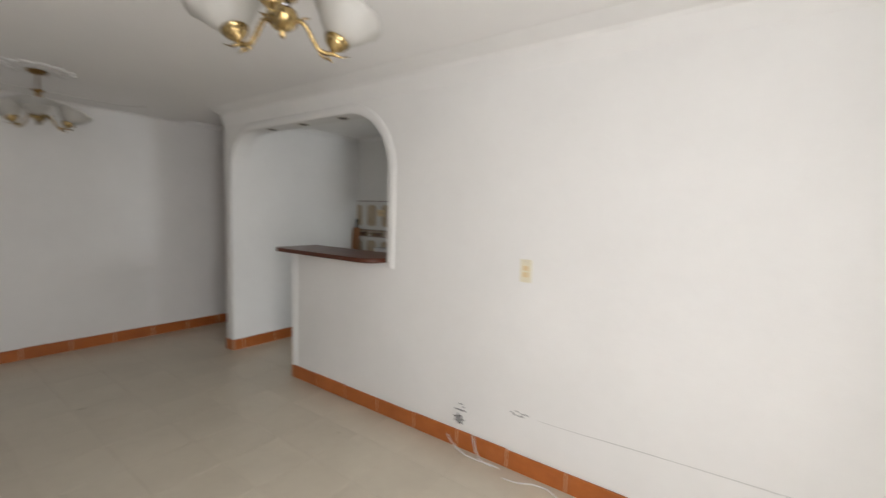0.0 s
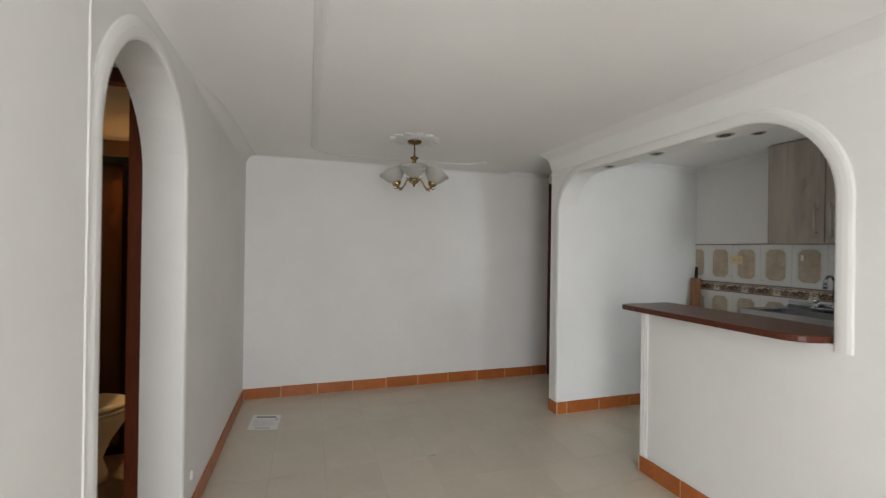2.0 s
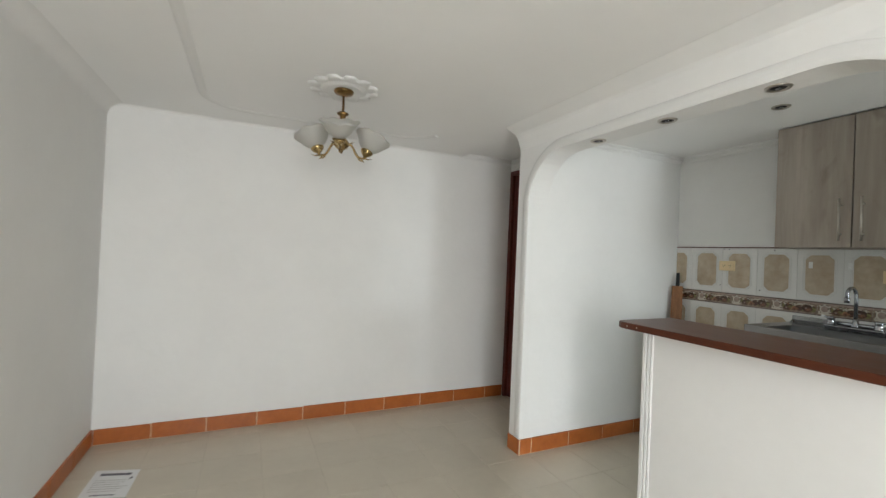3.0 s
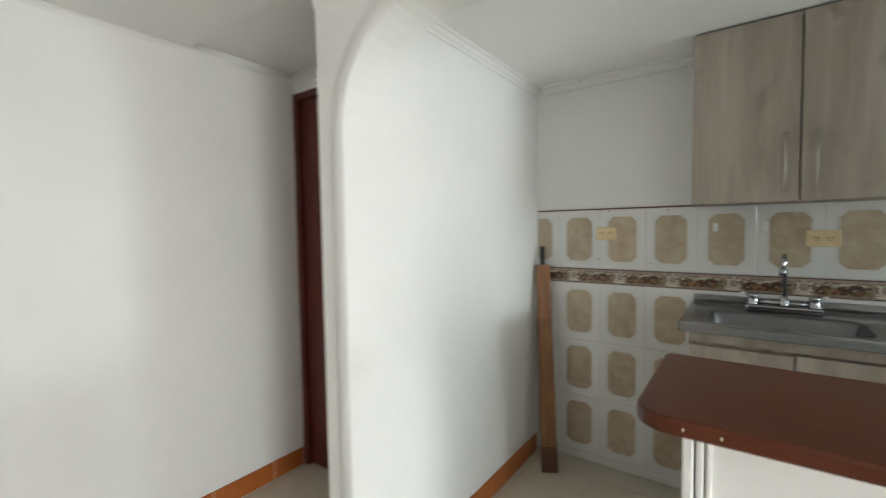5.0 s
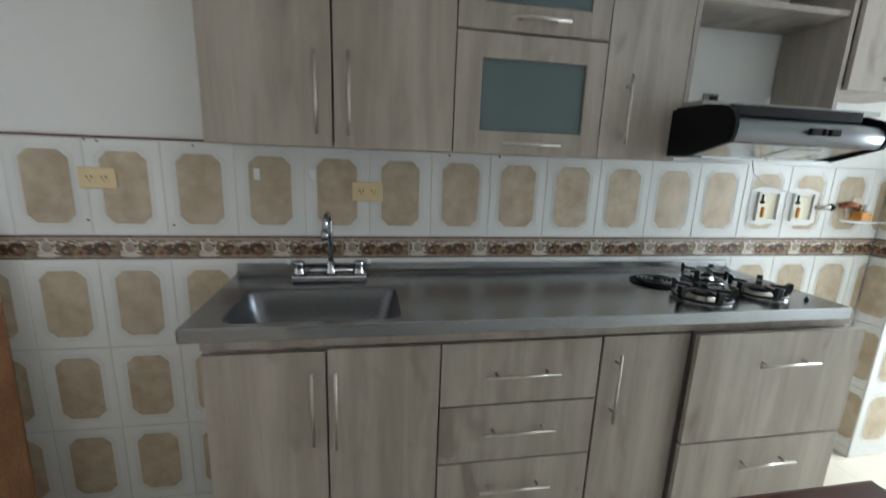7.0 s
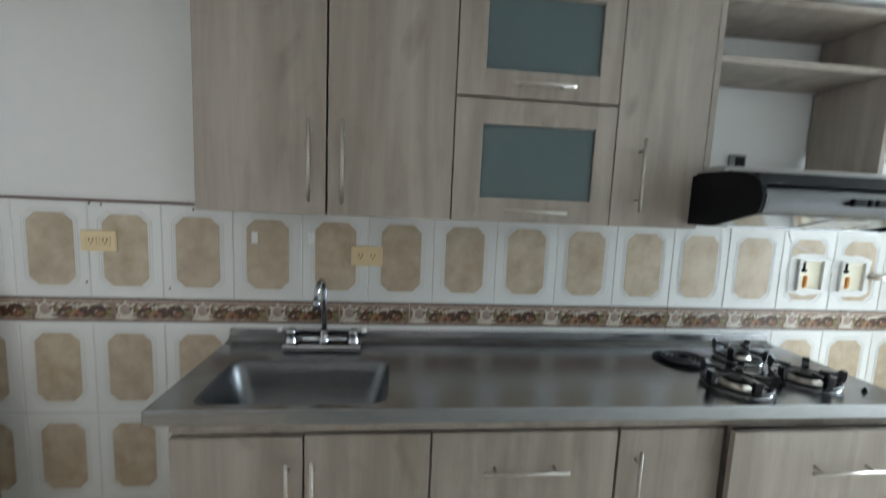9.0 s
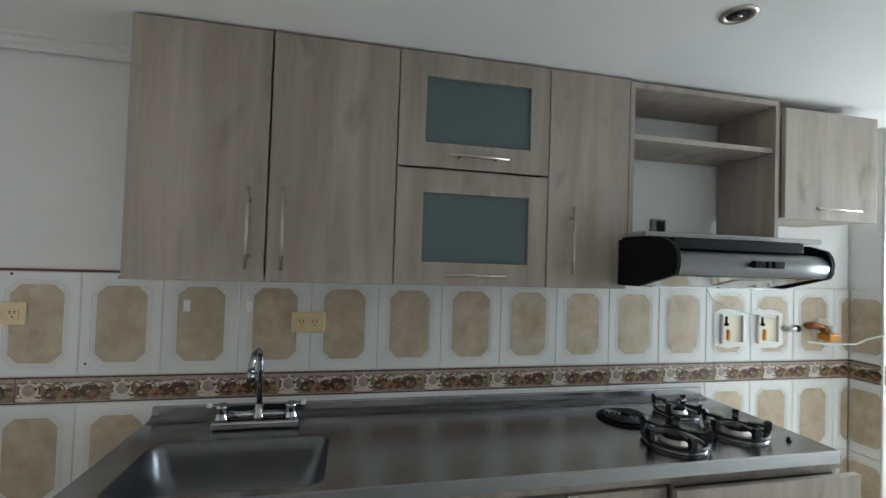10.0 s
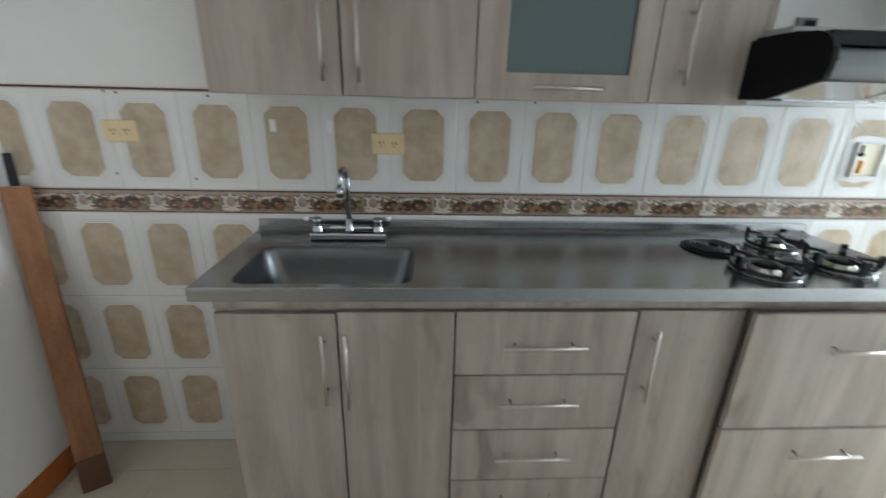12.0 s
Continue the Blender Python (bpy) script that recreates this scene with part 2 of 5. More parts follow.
# ---- building helpers ----
def box(bm, x0, x1, y0, y1, z0, z1, bevel=0.0, mi=0):
    before = set(bm.faces)
    r = bmesh.ops.create_cube(bm, size=1)
    for v in r["verts"]:
        v.co = ((x0 + x1) / 2 + v.co.x * (x1 - x0), (y0 + y1) / 2 + v.co.y * (y1 - y0), (z0 + z1) / 2 + v.co.z * (z1 - z0))
    if bevel:
        edges = list({e for v in r["verts"] for e in v.link_edges})
        bmesh.ops.bevel(bm, geom=edges, offset=bevel, segments=2, affect="EDGES", profile=0.5)
    for f in bm.faces:
        if f not in before:
            f.material_index = mi
    return bm


def boxed(*a, bevel=0.0):
    return box(bmesh.new(), *a, bevel=bevel)


def prism(bm, pts, axis, lo, hi, mi=0):
    """A flat outline pushed through along an axis. pts are the other two coordinates in order."""
    def place(p, d):
        q = [p[0], p[1]]
        q.insert(axis, d)
        return q
    n = len(pts)
    a = [bm.verts.new(place(p, lo)) for p in pts]
    b = [bm.verts.new(place(p, hi)) for p in pts]
    fs = [bm.faces.new(a), bm.faces.new(b)]
    for i in range(n):
        fs.append(bm.faces.new((a[i], a[(i + 1) % n], b[(i + 1) % n], b[i])))
    for f in fs:
        f.material_index = mi
    for f in fs:
        f.normal_update()
    bmesh.ops.triangulate(bm, faces=[f for f in fs[:2] if len(f.verts) > 4], ngon_method="EAR_CLIP")
    bmesh.ops.recalc_face_normals(bm, faces=[f for f in bm.faces])
    return bm


def tube(bm, pts, radius, seg=10, mi=0, cap=True):
    """A round rod along a line of points; radius is one number or one for each point."""
    pts = [Vector(p) for p in pts]
    rad = radius if isinstance(radius, (list, tuple)) else [radius] * len(pts)
    rings, prev = [], None
    for i, p in enumerate(pts):
        d = (pts[min(i + 1, len(pts) - 1)] - pts[max(i - 1, 0)]).normalized()
        if prev is None:
            ref = Vector((0, 0, 1)) if abs(d.z) < 0.9 else Vector((1, 0, 0))
            u = d.cross(ref).normalized()
        else:
            u = (prev - d * prev.dot(d)).normalized()
        prev = u
        w = d.cross(u)
        rings.append([bm.verts.new(p + (u * math.cos(2 * math.pi * k / seg) + w * math.sin(2 * math.pi * k / seg)) * rad[i]) for k in range(seg)])
    fs = []
    for r0, r1 in zip(rings, rings[1:]):
        for k in range(seg):
            fs.append(bm.faces.new((r0[k], r0[(k + 1) % seg], r1[(k + 1) % seg], r1[k])))
    if cap:
        fs.append(bm.faces.new(rings[0][::-1]))
        fs.append(bm.faces.new(rings[-1]))
    for f in fs:
        f.material_index = mi
        f.smooth = True
    return bm


def lathe(bm, profile, cx, cy, seg=24, mi=0, tilt=None):
    """A turned shape: profile of (radius, height) round an upright line at cx, cy."""
    rings = []
    for r, z in profile:
        ring = []
        for k in range(seg):
            a = 2 * math.pi * k / seg
            p = Vector((r * math.cos(a), r * math.sin(a), z))
            if tilt:
                p = tilt @ p
            ring.append(bm.verts.new(p + Vector((cx, cy, 0))))
        rings.append(ring)
    for r0, r1 in zip(rings, rings[1:]):
        for k in range(seg):
            f = bm.faces.new((r0[k], r0[(k + 1) % seg], r1[(k + 1) % seg], r1[k]))
            f.material_index, f.smooth = mi, True
    for ring, flip in ((rings[0], True), (rings[-1], False)):
        if (ring[0].co - ring[seg // 2].co).length > 1e-4:
            f = bm.faces.new(ring[::-1] if flip else ring)
            f.material_index = mi
    return bm


def sweep(bm, path, profile, axis, face, sign, closed=False, mi=0):
    """A moulding on a wall: path in the wall's plane, profile of (sideways, outward) steps. axis is the wall's normal, face its place."""
    n = len(path)
    rows = []
    for i, p in enumerate(path):
        a = Vector(path[max(i - 1, 0)])
        b = Vector(path[min(i + 1, n - 1)])
        d = (b - a).normalized()
        nrm = Vector((-d.y, d.x))
        row = []
        for o, h in profile:
            q = Vector(p) + nrm * o
            c = [q.x, q.y]
            c.insert(axis, face + sign * h)
            row.append(bm.verts.new(c))
        rows.append(row)
    for r0, r1 in zip(rows, rows[1:]):
        for k in range(len(profile) - 1):
            f = bm.faces.new((r0[k], r0[k + 1], r1[k + 1], r1[k]))
            f.material_index = mi
    for r in (rows[0], rows[-1]):
        bm.faces.new(r)
    bmesh.ops.recalc_face_normals(bm, faces=list(bm.faces))
    return bm


def mesh_of(name, bm, mats):
    me = bpy.data.meshes.new(name)
    bm.to_mesh(me)
    bm.free()
    for m in (mats if isinstance(mats, (list, tuple)) else [mats]):
        me.materials.append(m)
    return me


def part(name, bm, mats, parent=None, label=""):
    ob = new(name, mesh_of(name, bm, mats))
    if parent is not None:
        ob.parent = parent
        if parent.type == "EMPTY":
            ob.matrix_parent_inverse = Matrix.Translation(-parent.location)
    if label:
        ob["label"] = label
    return ob


def thing(name, x, y, z, label, category, group=""):
    ob = new(name)
    ob.location = (x, y, z)
    ob.empty_display_size = 0.05
    return tagged(ob, label, category, group)


def structure(name, bm, mats, label, category):
    return tagged(part(name, bm, mats), label, category, "", "structure")


def arc(cx, cy, r, a0, a1, n=10):
    return [(cx + r * math.cos(radians(a0 + (a1 - a0) * i / n)), cy + r * math.sin(radians(a0 + (a1 - a0) * i / n))) for i in range(n + 1)]


# ---- plan ----
XL, XR, XS = -0.457, 2.0, 3.444          # living left face, right wall's room face, tiled kitchen wall
XJ = 3.319                               # face of the thicker wall past the hob
YB, YF, YS = -0.35, 5.214, 4.2            # back wall, far wall, kitchen side wall
YL = -0.5                                # laundry end
H, HK = 2.12, 2.10                       # ceilings
XH = 2.53                                # end of the little hall

# ---- structure ----
floor = structure("floor", boxed(XL - 0.2, 3.7, YB - 0.2, YF + 0.1, -0.12, -0.0014), M_GROUT, "cream ceramic tiled floor with thin joints", "floor")
structure("ceiling", boxed(XL - 0.2, XR + 0.02, YB - 0.2, YF + 0.15, H, H + 0.1), M_CEIL, "smooth white painted plaster living room ceiling", "ceiling")
structure("ceiling_hall", boxed(XR + 0.02, 2.75, YS + 0.10, YF + 0.15, H + 0.035, H + 0.13), M_CEIL, "white plaster ceiling of little hall", "ceiling")
structure("ceiling_kitchen", boxed(XR + 0.02, 3.7, YL - 0.2, YS + 0.10, HK, HK + 0.13), M_CEIL, "white painted kitchen ceiling with recessed spots", "ceiling")

structure("wall_far", boxed(XL - 0.2, 2.75, YF, YF + 0.14, 0, H + 0.13), M_WALL, "plain white painted wall of dining area", "wall")

# back wall with its window opening
bm = bmesh.new()
box(bm, XL - 0.2, -0.43, YB - 0.14, YB, 0, H)
box(bm, 0.59, XR + 0.15, YB - 0.14, YB, 0, H)
box(bm, -0.43, 0.59, YB - 0.14, YB, 0, 0.18)
box(bm, -0.43, 0.59, YB - 0.14, YB, 2.02, H)
structure("wall_back", bm, M_WALL, "white painted living room wall with window opening", "wall")

# left wall with the bathroom arch
AC, AR, AZ = 2.985, 0.392, 1.618
bm = bmesh.new()
outline = [(2.512, 0), (AC - AR, 0)] + arc(AC, AZ, AR, 180, 0, 24) + [(AC + AR, 0), (YF, 0), (YF, H), (2.512, H)]
prism(bm, outline, 0, XL - 0.16, XL)
structure("wall_left", bm, M_WALL, "white painted wall with round-headed bathroom opening", "wall")
structure("wall_left_front", boxed(XL - 0.16, XL + 0.008, YB - 0.1, 2.512, 0, H, bevel=0.003), M_WALL, "slightly raised stretch of white painted wall", "wall")
bm = bmesh.new()
path = [(AC - AR - 0.004, 0.0), (AC - AR - 0.004, AZ)] + arc(AC, AZ, AR + 0.004, 178, 2, 26) + [(AC + AR + 0.004, AZ), (AC + AR + 0.004, 0.11)]
sweep(bm, path, [(0, 0), (0, 0.005), (0.008, 0.009), (0.022, 0.011), (0.038, 0.011), (0.052, 0.008), (0.062, 0.004), (0.066, 0)], 0, XL, 1)
structure("trim_bathroom_arch", bm, M_PLASTER, "white rounded plaster moulding framing bathroom arch", "moulding")
structure("trim_left_corner", boxed(XL + 0.003, XL + 0.0108, 2.504, 2.517, 0.02, H - 0.002, bevel=0.004), M_WALL, "thin white vertical corner bead beside arch", "moulding")

# right wall with the serving arch
KY0, KY1, KZ, KR, KQ, WT = 2.328, 4.2, 1.925, 0.31, 0.38, 0.15
bm = bmesh.new()
outline = [(YB - 0.1, 0), (3.29, 0), (3.29, 0.977), (KY0, 0.977), (KY0, KZ - KQ)] + arc(KY0 + KQ, KZ - KQ, KQ, 178, 92, 12) + \
    [(KY0 + KQ, KZ), (KY1 - KR, KZ)] + arc(KY1 - KR, KZ - KR, KR, 88, 2, 12) + [(KY1, KZ - KR), (KY1, 0), (4.318, 0), (4.318, H + 0.035), (YB - 0.1, H + 0.035)]
prism(bm, outline, 0, XR, XR + WT)
structure("wall_right", bm, M_WALL, "white painted wall with wide arched serving opening and half-height part", "wall")
bm = bmesh.new()
path = [(KY0, 0.95), (KY0, KZ - KQ)] + arc(KY0 + KQ, KZ - KQ, KQ, 176, 94, 14) + [(KY0 + KQ, KZ), (KY1 - KR, KZ)] + arc(KY1 - KR, KZ - KR, KR, 86, 4, 14) + [(KY1, KZ - KR), (KY1, 0.11)]
sweep(bm, path, [(-0.002, 0), (-0.002, 0.005), (0.007, 0.009), (0.022, 0.011), (0.040, 0.010), (0.052, 0.006), (0.058, 0)], 0, XR, -1)
structure("trim_serving_arch", bm, M_PLASTER, "white plaster moulding around serving opening", "moulding")
bm = bmesh.new()
for y0, y1, d in ((3.252, 3.262, 0.008), (3.265, 3.277, 0.012), (3.280, 3.299, 0.014)):
    box(bm, XR - d, XR + 0.002, y0, y1, 0.10, 0.976, bevel=0.004)
box(bm, XR + 0.003, XR + WT - 0.003, 3.286, 3.299, 0.10, 0.976, bevel=0.003)
structure("trim_half_wall_end", bm, M_PLASTER, "white fluted corner moulding at end of half wall", "moulding")

# cove along the right wall, cornices
bm = bmesh.new()
prof = [(XR - 0.14 + 0.14 * math.cos(radians(a)), H - 0.14 + 0.14 * math.sin(radians(a))) for a in range(0, 91, 5)]
rows = [[bm.verts.new((x, y, z)) for x, z in prof] for y in (YB, 4.316)]
for k in range(len(prof) - 1):
    bm.faces.new((rows[0][k], rows[1][k], rows[1][k + 1], rows[0][k + 1])).smooth = True
prism(bm, [(XR, H - 0.135), (XR - 0.034, H - 0.042), (XR - 0.135, H + 0.001), (XR + 0.001, H + 0.001)], 1, YB, 4.315)
structure("trim_cove", bm, M_WALL, "soft white plaster cove where wall meets ceiling", "moulding")
bm = bmesh.new()
rows = []
for y, r in ((3.442, 0.002), (3.60, 0.03), (3.80, 0.055), (4.05, 0.075), (YF - 0.001, 0.085)):
    rows.append([bm.verts.new((XL + r - r * math.cos(radians(a)), y, H - r + r * math.sin(radians(a)))) for a in range(0, 91, 6)])
for r0, r1 in zip(rows, rows[1:]):
    for k in range(len(r0) - 1):
        bm.faces.new((r0[k], r0[k + 1], r1[k + 1], r1[k])).smooth = True
structure("trim_cove_left", bm, M_WALL, "soft white plaster cove above bathroom arch wall", "moulding")
step = [(0, 0), (0, 0.05), (0.008, 0.05), (0.012, 0.036), (0.022, 0.028), (0.026, 0.014), (0.042, 0.008), (0.045, 0)]
bm = prism(bmesh.new(), [(YF - a * 0.3, H - b * 0.35) for a, b in step], 0, XL + 0.004, XH)
structure("trim_far_cornice", bm, M_PLASTER, "narrow white plaster cornice above dining wall", "moulding")
bm = prism(bmesh.new(), [(YS - a * 0.75, HK - b * 0.85) for a, b in step], 0, XR + WT, XS)
structure("trim_kitchen_side_cornice", bm, M_PLASTER, "narrow stepped white cornice in kitchen", "moulding")
bm = prism(bmesh.new(), [(XS - a * 0.75, HK - b * 0.85) for a, b in step], 1, 3.41, YS - 0.045)
structure("trim_kitchen_cornice", bm, M_PLASTER, "narrow stepped white cornice beside wall cabinets", "moulding")

# kitchen walls
structure("wall_kitchen_side", boxed(XR + WT, 3.7, YS, 4.318, 0, H + 0.03), M_WALL, "white painted kitchen side wall", "wall")
wall_sink = structure("wall_sink", boxed(XS + 0.008, 3.7, 0.62, YS, 0, HK), M_WALL, "white kitchen wall tiled to mid height with beige octagons", "wall")
wall_jog = structure("wall_laundry", boxed(XJ + 0.008, 3.7, YL - 0.1, 0.612, 0, HK), M_WALL, "white wall of laundry corner with octagon tiles", "wall")
bm = bmesh.new()
box(bm, XR + WT, 2.67, YL - 0.14, YL, 0, HK)
box(bm, 3.29, 3.7, YL - 0.14, YL, 0, HK)
box(bm, 2.67, 3.29, YL - 0.14, YL, 1.79, HK)
box(bm, 2.67, 3.29, YL - 0.14, YL, 0, 1.01)
structure("wall_laundry_end", bm, M_WALL, "white wall with bright window opening in laundry", "wall")

# hall end with its dark door
bm = bmesh.new()
box(bm, XH, 2.7, 4.318, 4.46, 0, H + 0.13)
box(bm, XH, 2.7, 4.46, YF, 2.05, H + 0.13)
structure("wall_hall_end", bm, M_WALL, "white wall stub around dark hall door", "wall")
bm = prism(bmesh.new(), [(XH - a * 0.9, 2.095 - b) for a, b in step], 1, 4.4, YF - 0.046)
structure("trim_hall_cornice", bm, M_PLASTER, "white moulding above the dark door", "moulding")
hall_door = tagged(part("door_1", boxed(XH + 0.02, XH + 0.055, 4.50, YF - 0.045, 0.008, 2.005), M_REDDOOR), "closed dark red-brown flush wooden hall door", "door", "", "structure")
bm = bmesh.new()
box(bm, XH - 0.004, XH + 0.09, YF - 0.042, YF - 0.002, 0, 2.045, bevel=0.003)
box(bm, XH - 0.004, XH + 0.09, 4.462, 4.50, 0, 2.045, bevel=0.003)
box(bm, XH - 0.0045, XH + 0.0905, 4.464, YF - 0.004, 2.01, 2.048, bevel=0.003)
part("door_frame", bm, M_REDDOOR, hall_door)

# bathroom shell
structure("bathroom_floor", boxed(-2.1, XL - 0.16, 2.2, 5.1, -0.1, -0.004), M_BATHFLOOR, "brown tiled bathroom floor in shade", "floor")
structure("bathroom_ceiling", boxed(-2.1, XL - 0.16, 2.2, 5.1, 2.11, 2.2), M_CEIL, "grey-white bathroom ceiling with one lit spot", "ceiling")
bm = bmesh.new()
box(bm, -2.1, -1.95, 2.2, 5.1, 0, 2.11)
box(bm, -1.95, XL - 0.16, 5.0, 5.1, 0, 2.11)
box(bm, -1.95, XL - 0.16, 2.2, 2.32, 0, 2.11)
structure("wall_bathroom", bm, M_BATHWALL, "dim brown-tiled bathroom walls", "wall")
frame_b = thing("bathroom_door_frame", XL - 0.6, 3.43, 0, "dark red varnished wooden bathroom door frame", "door frame")
part("jamb", boxed(XL - 0.222, XL - 0.1605, 3.402, 3.462, 0, 2.088, bevel=0.004), M_JAMB, frame_b)
part("jamb", boxed(-1.44, -1.38, 3.402, 3.462, 0, 2.088, bevel=0.004), M_JAMB, frame_b)
part("head", boxed(-1.379, XL - 0.223, 3.404, 3.460, 2.022, 2.088, bevel=0.004), M_JAMB, frame_b)
bm = bmesh.new()
box(bm, -1.95, -1.441, 3.40, 3.464, 0, 2.11)
box(bm, -1.441, XL - 0.16, 3.40, 3.464, 2.089, 2.11)
structure("wall_bathroom_front", bm, M_WALL, "white wall strip around bathroom door frame", "wall")

# ceiling mouldings
band = [(-0.024, 0), (-0.018, 0.0035), (-0.007, 0.006), (0.007, 0.006), (0.018, 0.0035), (0.024, 0)]
q = 0.24
loop = [(0.10, 0.6), (0.10, 4.93 - q)] + [(0.10 + q - q * math.cos(radians(a)), 4.93 - q + q * math.sin(radians(a))) for a in range(12, 90, 13)] + \
    [(0.10 + q, 4.93), (1.57 - q, 4.93)] + [(1.57 - q + q * math.sin(radians(a)), 4.93 - q + q * math.cos(radians(a))) for a in range(12, 90, 13)]
structure("trim_ceiling_band", sweep(bmesh.new(), loop, band, 2, H, -1), M_PLASTER, "flat white plaster ceiling band with rounded corners", "moulding")

# ---- living and dining room things ----
def chandelier(cx, cy, turn, lift=0.0):
    """Three arms with bell shades on a short rod, under a plaster rose."""
    c = thing("chandelier", cx, cy, H, "brass three-arm chandelier with frosted bell glass shades", "chandelier", "chandeliers in the living area")
    bm = lathe(bmesh.new(), [(0.05, H - 0.014), (0.052, H - 0.02), (0.045, H - 0.03), (0.02, H - 0.038), (0.006, H - 0.042)], cx, cy, 24)
    part("canopy", bm, M_DBRASS, c)
    part("rod", tube(bmesh.new(), [(cx, cy, H - 0.035), (cx, cy, 1.80 + lift)], 0.006, 10), M_DBRASS, c)
    bm = lathe(bmesh.new(), [(0.006, H - 0.09 - lift * 0.5), (0.010, H - 0.095 - lift * 0.5), (0.030, H - 0.103 - lift * 0.5), (0.033, H - 0.108 - lift * 0.5), (0.016, H - 0.118 - lift * 0.5), (0.012, H - 0.15 - lift * 0.5), (0.018, H - 0.16 - lift * 0.5), (0.008, H - 0.17 - lift * 0.5)], cx, cy, 8)
    part("collar", bm, M_DBRASS, c, "dark star-shaped collar")
    bm = lathe(bmesh.new(), [(0.008, 1.83 + lift), (0.034, 1.826 + lift), (0.036, 1.818 + lift), (0.024, 1.812 + lift), (0.021, 1.806 + lift)], cx, cy, 20)
    part("cup_plate", bm, M_BRASS, c)
    part("neck", lathe(bmesh.new(), [(0.020, 1.806 + lift), (0.021, 1.797 + lift), (0.021, 1.789 + lift)], cx, cy, 16), M_CHROME, c, "silver neck ring")
    bm = lathe(bmesh.new(), [(0.020, 1.791 + lift), (0.034, 1.786 + lift), (0.039, 1.772 + lift), (0.037, 1.757 + lift), (0.026, 1.744 + lift), (0.013, 1.736 + lift), (0.007, 1.731 + lift), (0.009, 1.726 + lift), (0.005, 1.720 + lift), (0.0005, 1.716 + lift)], cx, cy, 20)
    part("hub", bm, M_BRASS, c)
    for k in range(3):
        a = turn + k * 2 * math.pi / 3
        d = Vector((math.cos(a), math.sin(a), 0))
        o = Vector((cx, cy, 0))

        def at(r, z):
            return o + d * r + Vector((0, 0, z))
        bm = bmesh.new()
        curve = [at(0.030, 1.768 + lift), at(0.045, 1.774 + lift), at(0.058, 1.770 + lift), at(0.070, 1.755 + lift), at(0.082, 1.735 + lift), at(0.096, 1.718 + lift), at(0.115, 1.712 + lift), at(0.134, 1.716 + lift), at(0.148, 1.726 + lift)]
        fine, thick = [], []
        for i in range(len(curve) - 1):
            for f in (0.0, 0.2, 0.4, 0.6, 0.8):
                fine.append(curve[i].lerp(curve[i + 1], f))
                thick.append(0.0062 + 0.0012 * ((5 * i + round(5 * f)) % 3 - 1))
        tube(bm, fine + [curve[-1]], thick + [0.005], 10)
        for r, z, up in ((0.070, 1.748 + lift, -0.012), (0.100, 1.708 + lift, -0.014), (0.120, 1.704 + lift, -0.012), (0.052, 1.780 + lift, 0.010)):
            tube(bm, [at(r, z), at(r + 0.012, z + up * 0.6), at(r + 0.02, z + up)], [0.005, 0.003, 0.0008], 6)
        tube(bm, [at(0.140, 1.716 + lift), at(0.165, 1.713 + lift), at(0.19, 1.722 + lift)], [0.005, 0.003, 0.0008], 6)
        arm = part("arm", bm, M_BRASS, c)
        tip = at(0.143, 0)
        tilt = Matrix.Rotation(radians(24), 3, Vector((0, 0, 1)).cross(d))
        base = Vector((tip.x, tip.y, 1.735 + lift))

        def turned(profile, seg, mi=0):
            b2 = lathe(bmesh.new(), profile, 0, 0, seg, mi, tilt)
            for v in b2.verts:
                v.co += base
            return b2
        part("cup", turned([(0.006, -0.014), (0.011, -0.009), (0.016, -0.003), (0.025, 0.004), (0.030, 0.009), (0.027, 0.012), (0.034, 0.017), (0.036, 0.021), (0.031, 0.025), (0.022, 0.028)], 16), M_BRASS, c)
        b3 = turned([(0.0200, 0.0260), (0.0350, 0.0330), (0.0520, 0.0465), (0.0660, 0.0630), (0.0775, 0.0815), (0.0880, 0.0970), (0.0990, 0.1075), (0.0950, 0.1065), (0.0845, 0.0960),
                     (0.0740, 0.0805), (0.0625, 0.0630), (0.0485, 0.0485), (0.0300, 0.0375)], 32)
        ctr = base + tilt @ Vector((0, 0, 0.106))
        axis = tilt @ Vector((0, 0, 1))
        for v in b3.verts:
            rel = v.co - ctr
            if rel.dot(axis) > -0.02:
                ang = math.atan2(rel.y, rel.x)
                v.co += axis * 0.004 * math.sin(8 * ang)
        part("shade", b3, M_SHADE, c, "frosted bell glass shade")
    return c


def ceiling_rose(cx, cy):
    c = thing("ceiling_rose", cx, cy, H, "round scalloped white plaster ceiling rose above chandelier", "ceiling rose", "roses above the chandeliers")
    part("disc", lathe(bmesh.new(), [(0.150, H), (0.152, H - 0.006), (0.140, H - 0.011), (0.128, H - 0.008), (0.112, H - 0.010), (0.100, H - 0.020), (0.085, H - 0.016), (0.06, H - 0.014), (0.0005, H - 0.013)], cx, cy, 48), M_PLASTER, c)
    for k in range(12):
        a = 2 * math.pi * k / 12
        part("petal", lathe(bmesh.new(), [(0.034, H - 0.001), (0.033, H - 0.008), (0.024, H - 0.012), (0.010, H - 0.0135), (0.0005, H - 0.0137)], cx + 0.150 * math.cos(a), cy + 0.150 * math.sin(a), 14), M_PLASTER, c)
    return c


L1, L2 = (0.768, 1.535), (0.79, 4.21)
ceiling_rose(*L1)
ceiling_rose(*L2)
chandelier(*L1, radians(-132), 0.012)
chandelier(*L2, radians(-105), 0.058)


